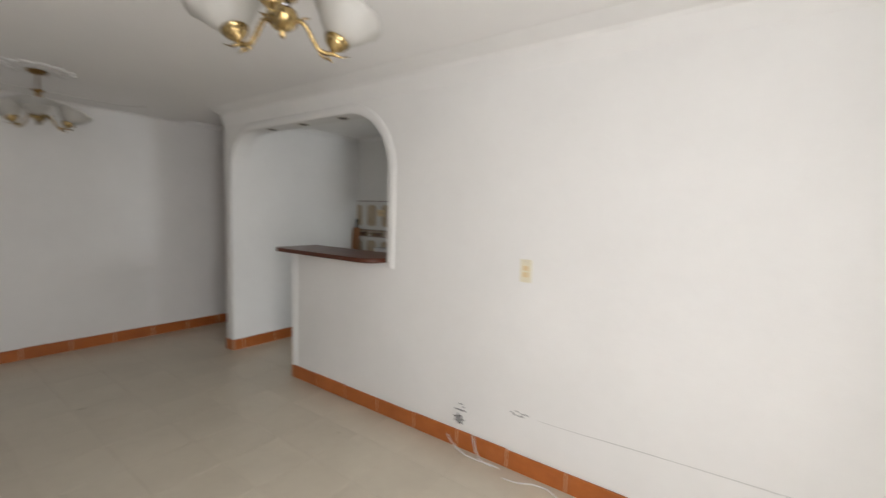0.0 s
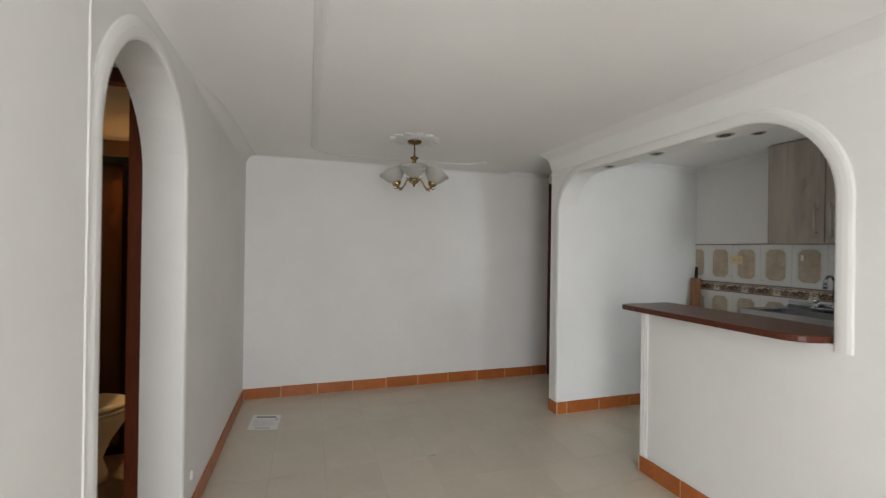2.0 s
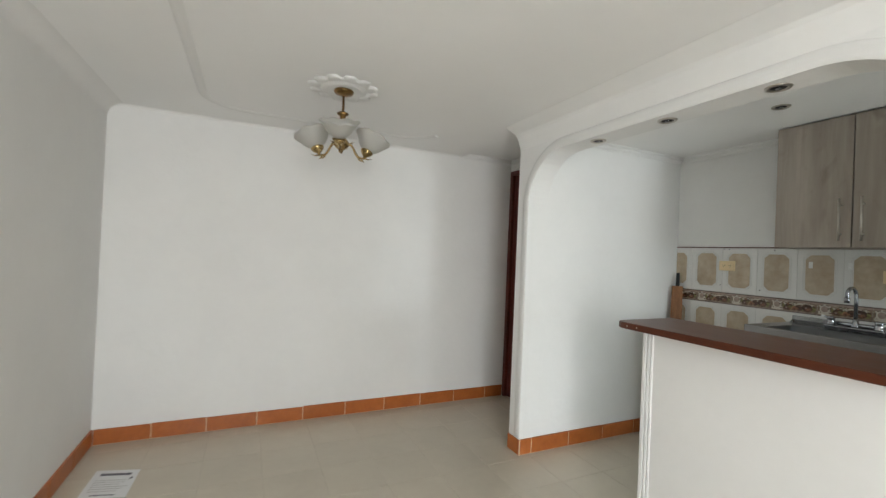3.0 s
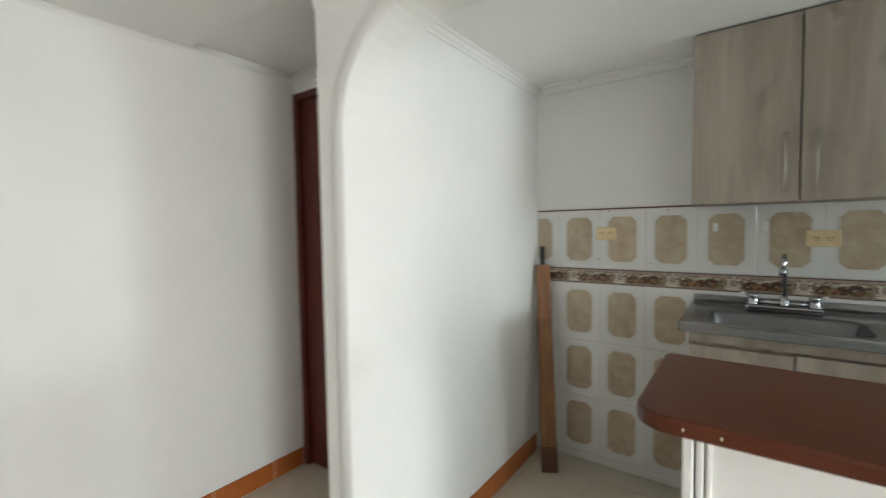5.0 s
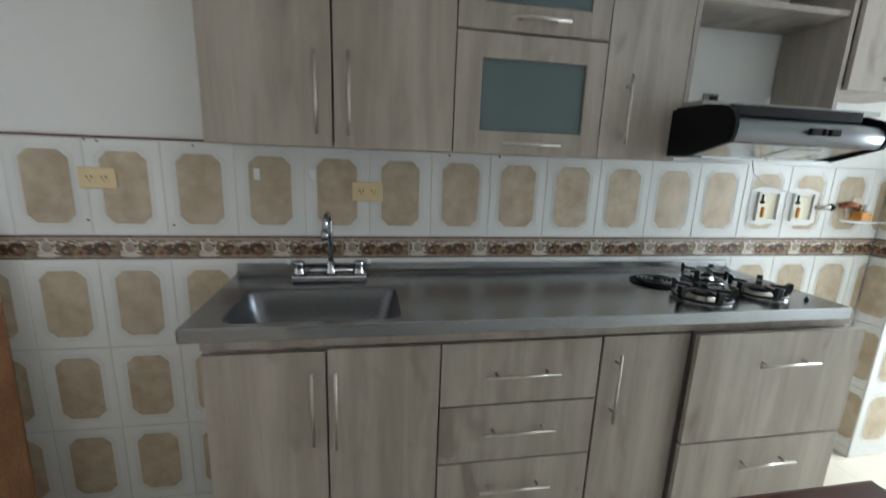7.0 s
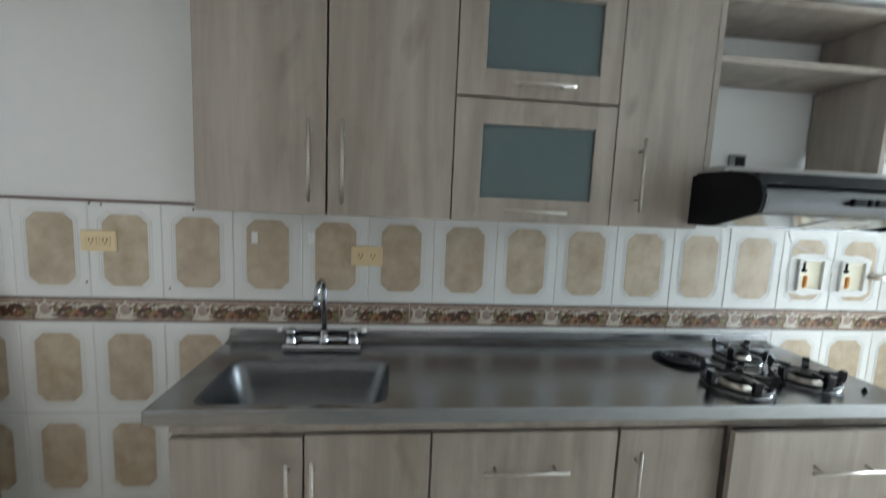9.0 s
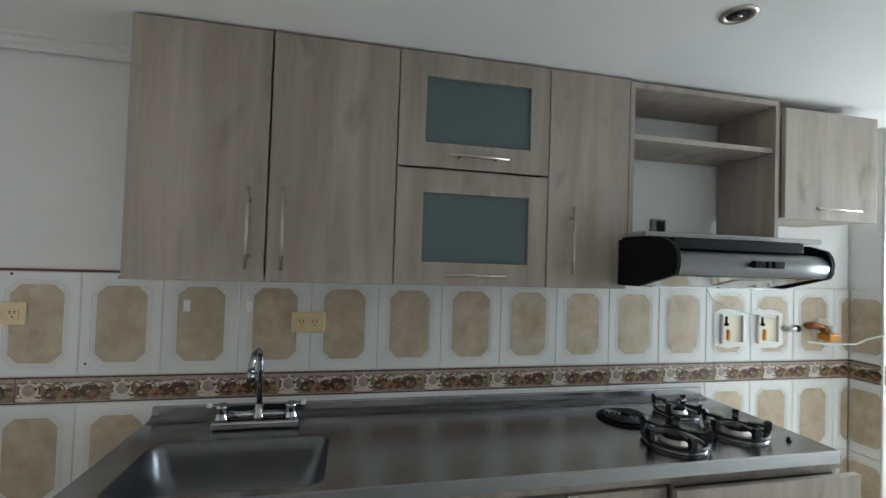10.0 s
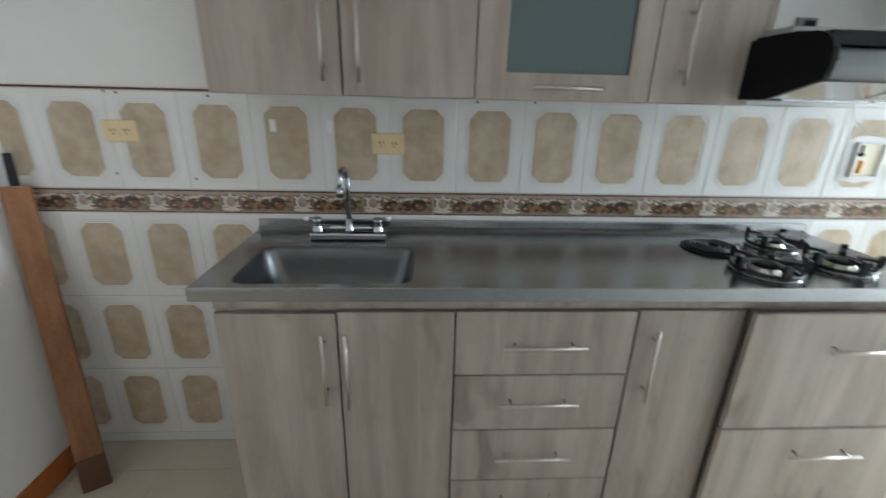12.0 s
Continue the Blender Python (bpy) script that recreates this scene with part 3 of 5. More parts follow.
def bar_top():
    """The serving bar: a long board with rounded corners."""
    x0, x1, y0, y1 = 1.870, 2.255, 2.332, 3.362
    r = 0.058
    pts = [(x1, y0), (x1, y1 - 0.012), (x1 - 0.012, y1)] + [(p[0], p[1]) for p in arc(x0 + r, y1 - r, r, 90, 180, 6)]
    pts += [(x0, y0 + 0.16)] + [(p[0], p[1]) for p in arc(x0 + 0.13, y0 + 0.14, 0.13, 188, 268, 8)]
    bm = prism(bmesh.new(), pts, 2, 0.979, 1.008)
    edges = [e for e in bm.edges if abs(e.verts[0].co.z - e.verts[1].co.z) < 1e-5 and len(e.link_faces) == 2 and abs(e.calc_face_angle(0)) > 1]
    bmesh.ops.bevel(bm, geom=edges, offset=0.006, segments=2, affect="EDGES", profile=0.5)
    bar = thing("serving_bar", 2.06, 2.85, 0.979, "dark varnished mahogany bar top on half wall", "bar top")
    part("board", bm, M_MAHOG, bar)
    for _ in range(2):
        part("screw_plug", lathe(bmesh.new(), [(0.0024, 0), (0.0024, 0.0012), (0.0005, 0.0015)], 0, 0, 10, 0, Matrix.Rotation(radians(-90), 3, "Y")), M_FCREAM, bar)
    plugs = [o for o in bar.children if o.name.startswith("screw_plug")]
    for o, y in zip(plugs, (3.285, 3.235)):
        for v in o.data.vertices:
            v.co += Vector((x0 - 0.0005, y, 0.994))
    return bar


bar_top()


def wall_switch():
    s = thing("light_switch", XR, 1.398, 0.975, "ivory plastic wall switch plate on white wall", "light switch")
    part("plate", boxed(XR - 0.007, XR - 0.001, 1.369, 1.428, 0.974, 1.086, bevel=0.003), M_IVORY2, s)
    for z in (1.000, 1.032):
        part("rocker", boxed(XR - 0.011, XR - 0.0065, 1.384, 1.412, z, z + 0.024, bevel=0.002), M_IVORY, s)
    for z in (0.985, 1.075):
        part("screw", lathe(bmesh.new(), [(0.003, 0), (0.003, 0.001), (0.0005, 0.0012)], 0, 0, 8, 0, Matrix.Rotation(radians(-90), 3, "Y")), M_NICKEL, s)
    for o, z in zip([o for o in s.children if o.name.startswith("screw")], (0.985, 1.075)):
        for v in o.data.vertices:
            v.co += Vector((XR - 0.007, 1.398, z))


wall_switch()


def broken_socket():
    """A patched socket box: mortar rim, hole with wire stubs."""
    s = thing("broken_socket", XR, 1.75, 0.12, "broken wall socket with grey mortar patch above baseboard", "socket")
    rnd = random.Random(4)
    pts = [(1.75 + (0.058 + rnd.uniform(-0.010, 0.010)) * math.cos(a), 0.19 + (0.062 + rnd.uniform(-0.012, 0.010)) * math.sin(a)) for a in [2 * math.pi * k / 18 for k in range(18)]]
    part("plaster_patch", prism(bmesh.new(), pts, 0, XR - 0.004, XR - 0.0005), M_WHITEPL, s)
    star = [(1.755 + (0.034 if k % 2 else 0.018) * math.cos(2 * math.pi * k / 14), 0.165 + (0.034 if k % 2 else 0.018) * math.sin(2 * math.pi * k / 14)) for k in range(14)]
    part("mortar", prism(bmesh.new(), star, 0, XR - 0.010, XR - 0.0042), M_CEMENT, s)
    bm = bmesh.new()
    box(bm, XR - 0.007, XR - 0.0045, 1.716, 1.782, 0.214, 0.222)
    box(bm, XR - 0.007, XR - 0.0045, 1.736, 1.756, 0.250, 0.255)
    box(bm, XR - 0.007, XR - 0.0045, 1.722, 1.730, 0.236, 0.243)
    part("metal_strap", bm, M_CEMENT, s)
    for (y, z) in ((1.775, 0.178), (1.735, 0.148), (1.745, 0.188)):
        part("wire_stub", tube(bmesh.new(), [(XR - 0.009, y, z), (XR - 0.022, y + 0.004, z + 0.006)], 0.0025, 6), M_DARK, s)


broken_socket()

bm = bmesh.new()
rnd = random.Random(9)
for k in range(7):
    y, z = 1.44 - 0.012 * k + rnd.uniform(-0.01, 0.01), 0.305 + rnd.uniform(-0.014, 0.014)
    prism(bm, [(y + 0.012 * math.cos(a) * rnd.uniform(0.5, 1), z + 0.006 * math.sin(a) * rnd.uniform(0.5, 1)) for a in [2 * math.pi * j / 7 for j in range(7)]], 0, XR - 0.0016, XR - 0.0004)
tagged(part("wall_scuff", bm, M_CEMENT), "small grey chip in the white wall paint", "scuff")
bm = bmesh.new()
pts = [(XR - 0.0006, 1.30, 0.300), (XR - 0.0006, 1.12, 0.304), (XR - 0.0006, 0.89, 0.315), (XR - 0.0006, 0.70, 0.322), (XR - 0.0006, 0.54, 0.327), (XR - 0.0006, 0.20, 0.336)]
tube(bm, pts, [0.0005, 0.0006, 0.0012, 0.0009, 0.0012, 0.0006], 5)
tagged(part("wall_crack", bm, M_MELAMINE), "thin grey hairline crack along white wall", "crack")


def cable(name_label, pts, r=0.0032):
    return tagged(part("cable", tube(bmesh.new(), pts, r, 8), M_WHITEPL), name_label, "cable", "loose cables by the socket")


cable("loose white cable hanging from baseboard to floor", [(1.986, 1.655, 0.125), (1.978, 1.648, 0.09), (1.972, 1.63, 0.04), (1.965, 1.60, 0.006), (1.955, 1.57, 0.004), (1.95, 1.52, 0.004)])
cable("loose white cable lying along tiled baseboard", [(1.974, 1.815, 0.066), (1.968, 1.79, 0.04), (1.960, 1.74, 0.012), (1.950, 1.68, 0.004), (1.95, 1.60, 0.0035), (1.962, 1.53, 0.0035), (1.958, 1.48, 0.0035)])
cable("white cable coiled on the cream floor", [(1.90, 1.43, 0.0035), (1.91, 1.36, 0.0035), (1.95, 1.29, 0.0035), (1.96, 1.22, 0.0035), (1.92, 1.14, 0.0035), (1.88, 1.05, 0.0035)])

sock = thing("cable_outlet", XL, 3.56, 0.2, "small round white cable outlet low on wall", "outlet")
bm = lathe(bmesh.new(), [(0.024, 0), (0.023, 0.006), (0.015, 0.010), (0.006, 0.011), (0.0005, 0.0112)], 0, 0, 20, 0, Matrix.Rotation(radians(90), 3, "Y"))
for v in bm.verts:
    v.co += Vector((XL + 0.0008, 3.56, 0.215))
part("cap", bm, M_WHITEPL, sock)


def notice():
    """A printed sheet on the floor: heading bar, text bars, a small stamp."""
    c, a = Vector((-0.228, 4.68)), radians(15)
    u, v = Vector((math.cos(a), -math.sin(a))), Vector((math.sin(a) * 0.12, 1)).normalized()

    def quad(bm, u0, u1, v0, v1, z0, z1):
        prism(bm, [tuple(c + u * p + v * q) for p, q in ((u0, v0), (u1, v0), (u1, v1), (u0, v1))], 2, z0, z1)
        return bm
    s = thing("paper_sheet", c.x, c.y, 0, "printed white paper sheet lying on the floor", "paper")
    part("sheet", quad(bmesh.new(), -0.108, 0.108, -0.14, 0.14, 0.0006, 0.0014), M_PAPER, s)
    part("heading", quad(bmesh.new(), -0.075, 0.075, 0.080, 0.104, 0.0015, 0.0018), M_INK, s, "dark printed heading bar")
    for k in range(6):
        part("text_line", quad(bmesh.new(), -0.085, 0.085 - 0.02 * (k % 3), 0.030 - 0.022 * k, 0.034 - 0.022 * k, 0.0015, 0.0017), M_MELAMINE, s)
    part("text_line", quad(bmesh.new(), -0.06, 0.05, -0.118, -0.110, 0.0015, 0.0018), M_INK, s)
    part("stamp", quad(bmesh.new(), 0.078, 0.090, 0.040, 0.058, 0.0015, 0.0018), M_INK, s)


notice()


# ---- bathroom things ----
def toilet():
    t = thing("toilet", -1.15, 4.08, 0, "cream ceramic toilet with closed lid in dim bathroom", "toilet")

    def oval(cx, a, b, n=28):
        return [(cx + a * math.cos(2 * math.pi * k / n), 4.08 + b * math.sin(2 * math.pi * k / n)) for k in range(n)]

    def loft(levels):
        bm = bmesh.new()
        rings = [[bm.verts.new((x, y, z)) for x, y in oval(cx, a, b)] for cx, a, b, z in levels]
        for r0, r1 in zip(rings, rings[1:]):
            for k in range(len(r0)):
                f = bm.faces.new((r0[k], r0[(k + 1) % len(r0)], r1[(k + 1) % len(r0)], r1[k]))
                f.smooth = True
        bm.faces.new(rings[0][::-1])
        bm.faces.new(rings[-1])
        return bm
    part("bowl", loft([(-1.17, 0.18, 0.12, 0), (-1.17, 0.175, 0.115, 0.04), (-1.17, 0.15, 0.095, 0.12), (-1.15, 0.17, 0.12, 0.22), (-1.13, 0.215, 0.165, 0.32), (-1.12, 0.235, 0.182, 0.375), (-1.12, 0.235, 0.182, 0.392)]), M_CERAMIC, t)
    part("seat", loft([(-1.12, 0.228, 0.178, 0.395), (-1.12, 0.238, 0.188, 0.398), (-1.12, 0.238, 0.188, 0.410), (-1.12, 0.230, 0.180, 0.413)]), M_CERAMIC, t)
    part("lid", loft([(-1.125, 0.228, 0.180, 0.417), (-1.125, 0.236, 0.188, 0.420), (-1.125, 0.232, 0.186, 0.432), (-1.125, 0.20, 0.16, 0.442)]), M_CERAMIC, t)
    part("tank", boxed(-1.56, -1.37, 3.86, 4.30, 0.395, 0.74, bevel=0.02), M_CERAMIC, t)
    part("tank_lid", boxed(-1.575, -1.355, 3.845, 4.315, 0.742, 0.775, bevel=0.012), M_CERAMIC, t)
    part("tank_foot", boxed(-1.55, -1.30, 3.97, 4.19, 0, 0.394, bevel=0.02), M_CERAMIC, t)


toilet()
sh = thing("shower_enclosure", -1.25, 4.42, 0, "bronze-framed shower enclosure with smoked glass", "shower")
part("top_rail", boxed(-1.949, XL - 0.162, 4.405, 4.445, 1.835, 1.885, bevel=0.003), M_BRONZE, sh)
part("bottom_rail", boxed(-1.949, XL - 0.162, 4.405, 4.445, 0, 0.05, bevel=0.003), M_BRONZE, sh)
for x in (-1.92, -1.036, -0.66):
    part("post", boxed(x - 0.025, x + 0.025, 4.407, 4.443, 0.05, 1.835, bevel=0.003), M_BRONZE, sh)
part("pane", boxed(-1.894, -1.062, 4.422, 4.428, 0.05, 1.835), M_SMOKE, sh, "smoked brown glass pane")


def recessed_spot(x, y, z, lit=False, axis="z"):
    s = thing("recessed_spot", x, y, z, "lit warm recessed ceiling spot with white lens" if lit else "unlit recessed ceiling spot with chrome rim", "spot light", "recessed ceiling spots")
    part("rim", lathe(bmesh.new(), [(0.026, z - 0.001), (0.028, z - 0.005), (0.036, z - 0.006), (0.041, z - 0.003), (0.042, z - 0.0005)], x, y, 28), M_NICKEL, s)
    part("lens", lathe(bmesh.new(), [(0.0265, z - 0.0012), (0.026, z - 0.0020), (0.012, z - 0.0035), (0.0005, z - 0.004)], x, y, 20), M_BULB if lit else M_DARK, s, "glowing lens" if lit else "dark lens")
    part("bulb_pin", lathe(bmesh.new(), [(0.010, z - 0.0035), (0.009, z - 0.008), (0.0005, z - 0.009)], x, y, 12), M_BULB if lit else M_CHROME, s)


for y in (3.70, 3.285, 2.845):
    recessed_spot(2.075, y, KZ)
recessed_spot(2.81, 3.20, HK)
recessed_spot(2.82, 1.91, HK)
recessed_spot(-1.22, 4.24, 2.11, True)


# ---- kitchen: cabinets ----
def bar_handle(parent, p0, p1, out, r=0.0050):
    """A straight bar on two short posts. p0, p1: its ends on the door's face; it stands off towards -x."""
    p0, p1 = Vector(p0), Vector(p1)
    d = (p1 - p0).normalized()
    off = Vector((-out, 0, 0))
    bm = tube(bmesh.new(), [p0 + off, p1 + off], r, 12)
    h = part("handle", bm, M_NICKEL, parent, "satin steel bar handle")
    for q in (p0 + d * 0.035, p1 - d * 0.035):
        part("post", tube(bmesh.new(), [q, q + off], r * 0.8, 10), M_NICKEL, h)
    return h


def carcass(x0, y0, y1, z0, z1, back=True, depth=XS - 0.002, lid=True):
    t = 0.016
    bm = bmesh.new()
    box(bm, x0, depth, y0, y0 + t, z0, z1)
    box(bm, x0, depth, y1 - t, y1, z0, z1)
    if lid:
        box(bm, x0, depth, y0 + t, y1 - t, z1 - t, z1)
    box(bm, x0, depth, y0 + t, y1 - t, z0, z0 + t)
    if back:
        box(bm, depth - 0.006, depth, y0 + t, y1 - t, z0 + t, z1 - t)
    return bm


XU, DT = 3.195, 0.018


def upper(name_label, y0, y1, z0, z1):
    c = thing("wall_cabinet", XU + 0.1, (y0 + y1) / 2, z0, name_label, "wall cabinet", "kitchen wall cabinets")
    part("body", carcass(XU + DT + 0.002, y0 + 0.001, y1 - 0.001, z0, z1), M_OAK, c)
    return c


def door_panel(c, y0, y1, z0, z1, x=XU, name="door"):
    return part(name, boxed(x, x + DT, y0 + 0.0018, y1 - 0.0018, z0 + 0.0018, z1 - 0.0018, bevel=0.0014), M_OAK, c)


UB, UT = 1.394, 2.093
c = upper("tall grey oak double-door wall cabinet below ceiling", 2.70, 3.402, UB, UT)
d = door_panel(c, 3.0532, 3.402, UB, UT)
bar_handle(d, (XU, 3.096, 1.652), (XU, 3.096, 1.430), 0.028)
d = door_panel(c, 2.70, 3.0508, UB, UT)
bar_handle(d, (XU, 3.006, 1.654), (XU, 3.006, 1.428), 0.028)

c = upper("grey oak wall cabinet with two frosted glass flap doors", 2.220, 2.70, UB, UT)
for z0, z1, g0, g1, hz in ((1.746, UT, 1.822, 2.021, 1.783), (UB, 1.743, 1.464, 1.672, 1.428)):
    fr = bmesh.new()
    y0, y1, gy0, gy1 = 2.2218, 2.698, 2.284, 2.618
    box(fr, XU, XU + DT, y0, gy0, z0 + 0.002, z1 - 0.002, bevel=0.0012)
    box(fr, XU, XU + DT, gy1, y1, z0 + 0.002, z1 - 0.002, bevel=0.0012)
    box(fr, XU + 0.0004, XU + DT, gy0 - 0.001, gy1 + 0.001, z0 + 0.002, g0)
    box(fr, XU + 0.0004, XU + DT, gy0 - 0.001, gy1 + 0.001, g1, z1 - 0.002)
    d = part("door", fr, M_OAK, c)
    part("pane", boxed(XU + 0.009, XU + 0.013, gy0 - 0.0005, gy1 + 0.0005, g0 - 0.0005, g1 + 0.0005), M_FROST, d, "frosted blue-grey glass pane")
    bar_handle(d, (XU, 2.548, hz), (XU, 2.362, hz), 0.026)

c = upper("narrow grey oak single-door wall cabinet", 1.934, 2.220, UB, UT)
d = door_panel(c, 1.934, 2.220, UB, UT)
bar_handle(d, (XU, 2.142, 1.652), (XU, 2.142, 1.440), 0.028)

c = thing("open_wall_shelf", XU + 0.1, 1.63, 1.585, "open grey oak wall shelf unit above cooker hood", "wall shelf")
t = 0.018
part("side_panel", boxed(XU + 0.001, XS - 0.001, 1.9145, 1.9325, 1.585, 2.088), M_OAK, c)
part("side_panel", boxed(XU + 0.001, XS - 0.001, 1.322, 1.340, 1.585, 2.085), M_OAK, c)
part("top_panel", boxed(XU + 0.002, XS - 0.001, 1.3405, 1.914, 2.068, 2.086), M_OAK, c)
part("shelf_board", boxed(XU + 0.010, XS - 0.001, 1.3405, 1.914, 1.897, 1.915), M_OAK, c)
s = thing("hood_cover_board", 3.28, 1.6, 1.566, "pale grey board lying over the cooker hood", "board")
part("board", boxed(3.115, XS - 0.001, 1.235, 1.930, 1.567, 1.583, bevel=0.002), M_MELAMINE, s)

c = thing("short_wall_cabinet", XU + 0.1, 1.1, 1.665, "short grey oak flap-door wall cabinet at row's end", "wall cabinet", "kitchen wall cabinets")
part("body", carcass(XU + DT - 0.006, 0.890, 1.318, 1.664, 2.066), M_OAK, c)
d = part("door", boxed(XU - 0.014, XU - 0.014 + DT, 0.884, 1.312, 1.662, 2.060, bevel=0.0014), M_OAK, c)
bar_handle(d, (XU - 0.014, 1.20, 1.70), (XU - 0.014, 1.00, 1.70), 0.026)

hole = thing("wall_socket_hole", XS, 1.62, 1.6, "open socket hole in wall behind hood shelf", "socket")
part("box", boxed(XS - 0.004, XS + 0.004, 1.585, 1.650, 1.606, 1.662), M_CEMENT, hole)
part("opening", boxed(XS - 0.006, XS - 0.0042, 1.592, 1.628, 1.612, 1.654), M_DARK, hole)

XD = 3.0


def lower(label, y0, y1, z0=0.07, z1=0.862, lid=True):
    c = thing("base_cabinet", XD + 0.2, (y0 + y1) / 2, 0.06, label, "base cabinet", "kitchen base cabinets")
    part("body", carcass(XD + DT + 0.002, y0 + 0.001, y1 - 0.001, z0, z1, lid=lid), M_OAK, c)
    return c


c = lower("grey oak double-door base cabinet under sink", 2.748, 3.388, lid=False)
part("front_rail", boxed(3.021, 3.037, 2.766, 3.370, 0.790, 0.8615), M_OAK, c)
d = door_panel(c, 3.068, 3.388, 0.072, 0.850, XD)
bar_handle(d, (XD, 3.104, 0.798), (XD, 3.104, 0.573), 0.028)
d = door_panel(c, 2.748, 3.066, 0.072, 0.856, XD - 0.004)
bar_handle(d, (XD - 0.004, 3.042, 0.800), (XD - 0.004, 3.042, 0.560), 0.028)

c = lower("grey oak base cabinet with four drawers", 2.238, 2.748)
for z0, z1, hz in ((0.650, 0.856, 0.754), (0.452, 0.648, 0.562), (0.250, 0.450, 0.358), (0.072, 0.248, 0.180)):
    d = door_panel(c, 2.240, 2.746, z0, z1, XD - 0.002, "drawer")
    bar_handle(d, (XD - 0.002, 2.612, hz), (XD - 0.002, 2.381, hz), 0.028)

c = lower("narrow grey oak single-door base cabinet", 1.925, 2.238)
d = door_panel(c, 1.930, 2.236, 0.072, 0.858, XD - 0.002)
bar_handle(d, (XD - 0.002, 2.186, 0.806), (XD - 0.002, 2.186, 0.570), 0.028)

XB = 2.957
c = thing("hob_drawer_cabinet", XB + 0.2, 1.6, 0.05, "grey oak base cabinet with two deep drawers standing ajar", "base cabinet", "kitchen base cabinets")
part("body", carcass(XD + DT, 1.30, 1.903, 0.07, 0.862), M_OAK, c)
for z0, z1, hz in ((0.479, 0.868, 0.763), (0.086, 0.475, 0.389)):
    d = door_panel(c, 1.292, 1.937, z0, z1, XB, "drawer")
    bar_handle(d, (XB, 1.719, hz), (XB, 1.490, hz), 0.030)
    part("drawer_box", boxed(XB + DT + 0.001, XD + 0.3, 1.33, 1.868, z0 + 0.03, z1 - 0.1), M_MELAMINE, d)
for y in (1.33, 1.86):
    part("leg", lathe(bmesh.new(), [(0.022, 0), (0.020, 0.008), (0.014, 0.012), (0.014, 0.069)], 3.06, y, 14), M_BLACK, c)

kick = thing("kick_board", 3.02, 2.6, 0, "low pale tiled plinth under base cabinets", "plinth")
for k, (y0, y1) in enumerate(((3.14, 3.385), (2.83, 3.137), (2.52, 2.827), (2.21, 2.517), (1.93, 2.207), (1.62, 1.927), (1.36, 1.617))):
    part("plinth_tile", boxed(3.006, 3.016, y0, y1, 0.0005, 0.067, bevel=0.0015), M_FLOOR, kick)

apron = thing("steel_top_apron", 3.0, 2.4, 0.862, "oak-print strip under steel worktop edge", "trim strip")
part("strip", boxed(3.004, 3.02, 1.30, 3.386, 0.8625, 0.904), M_OAK, apron)
part("end_strip", boxed(3.0205, XS - 0.003, 3.3702, 3.386, 0.8625, 0.904), M_OAK, apron)


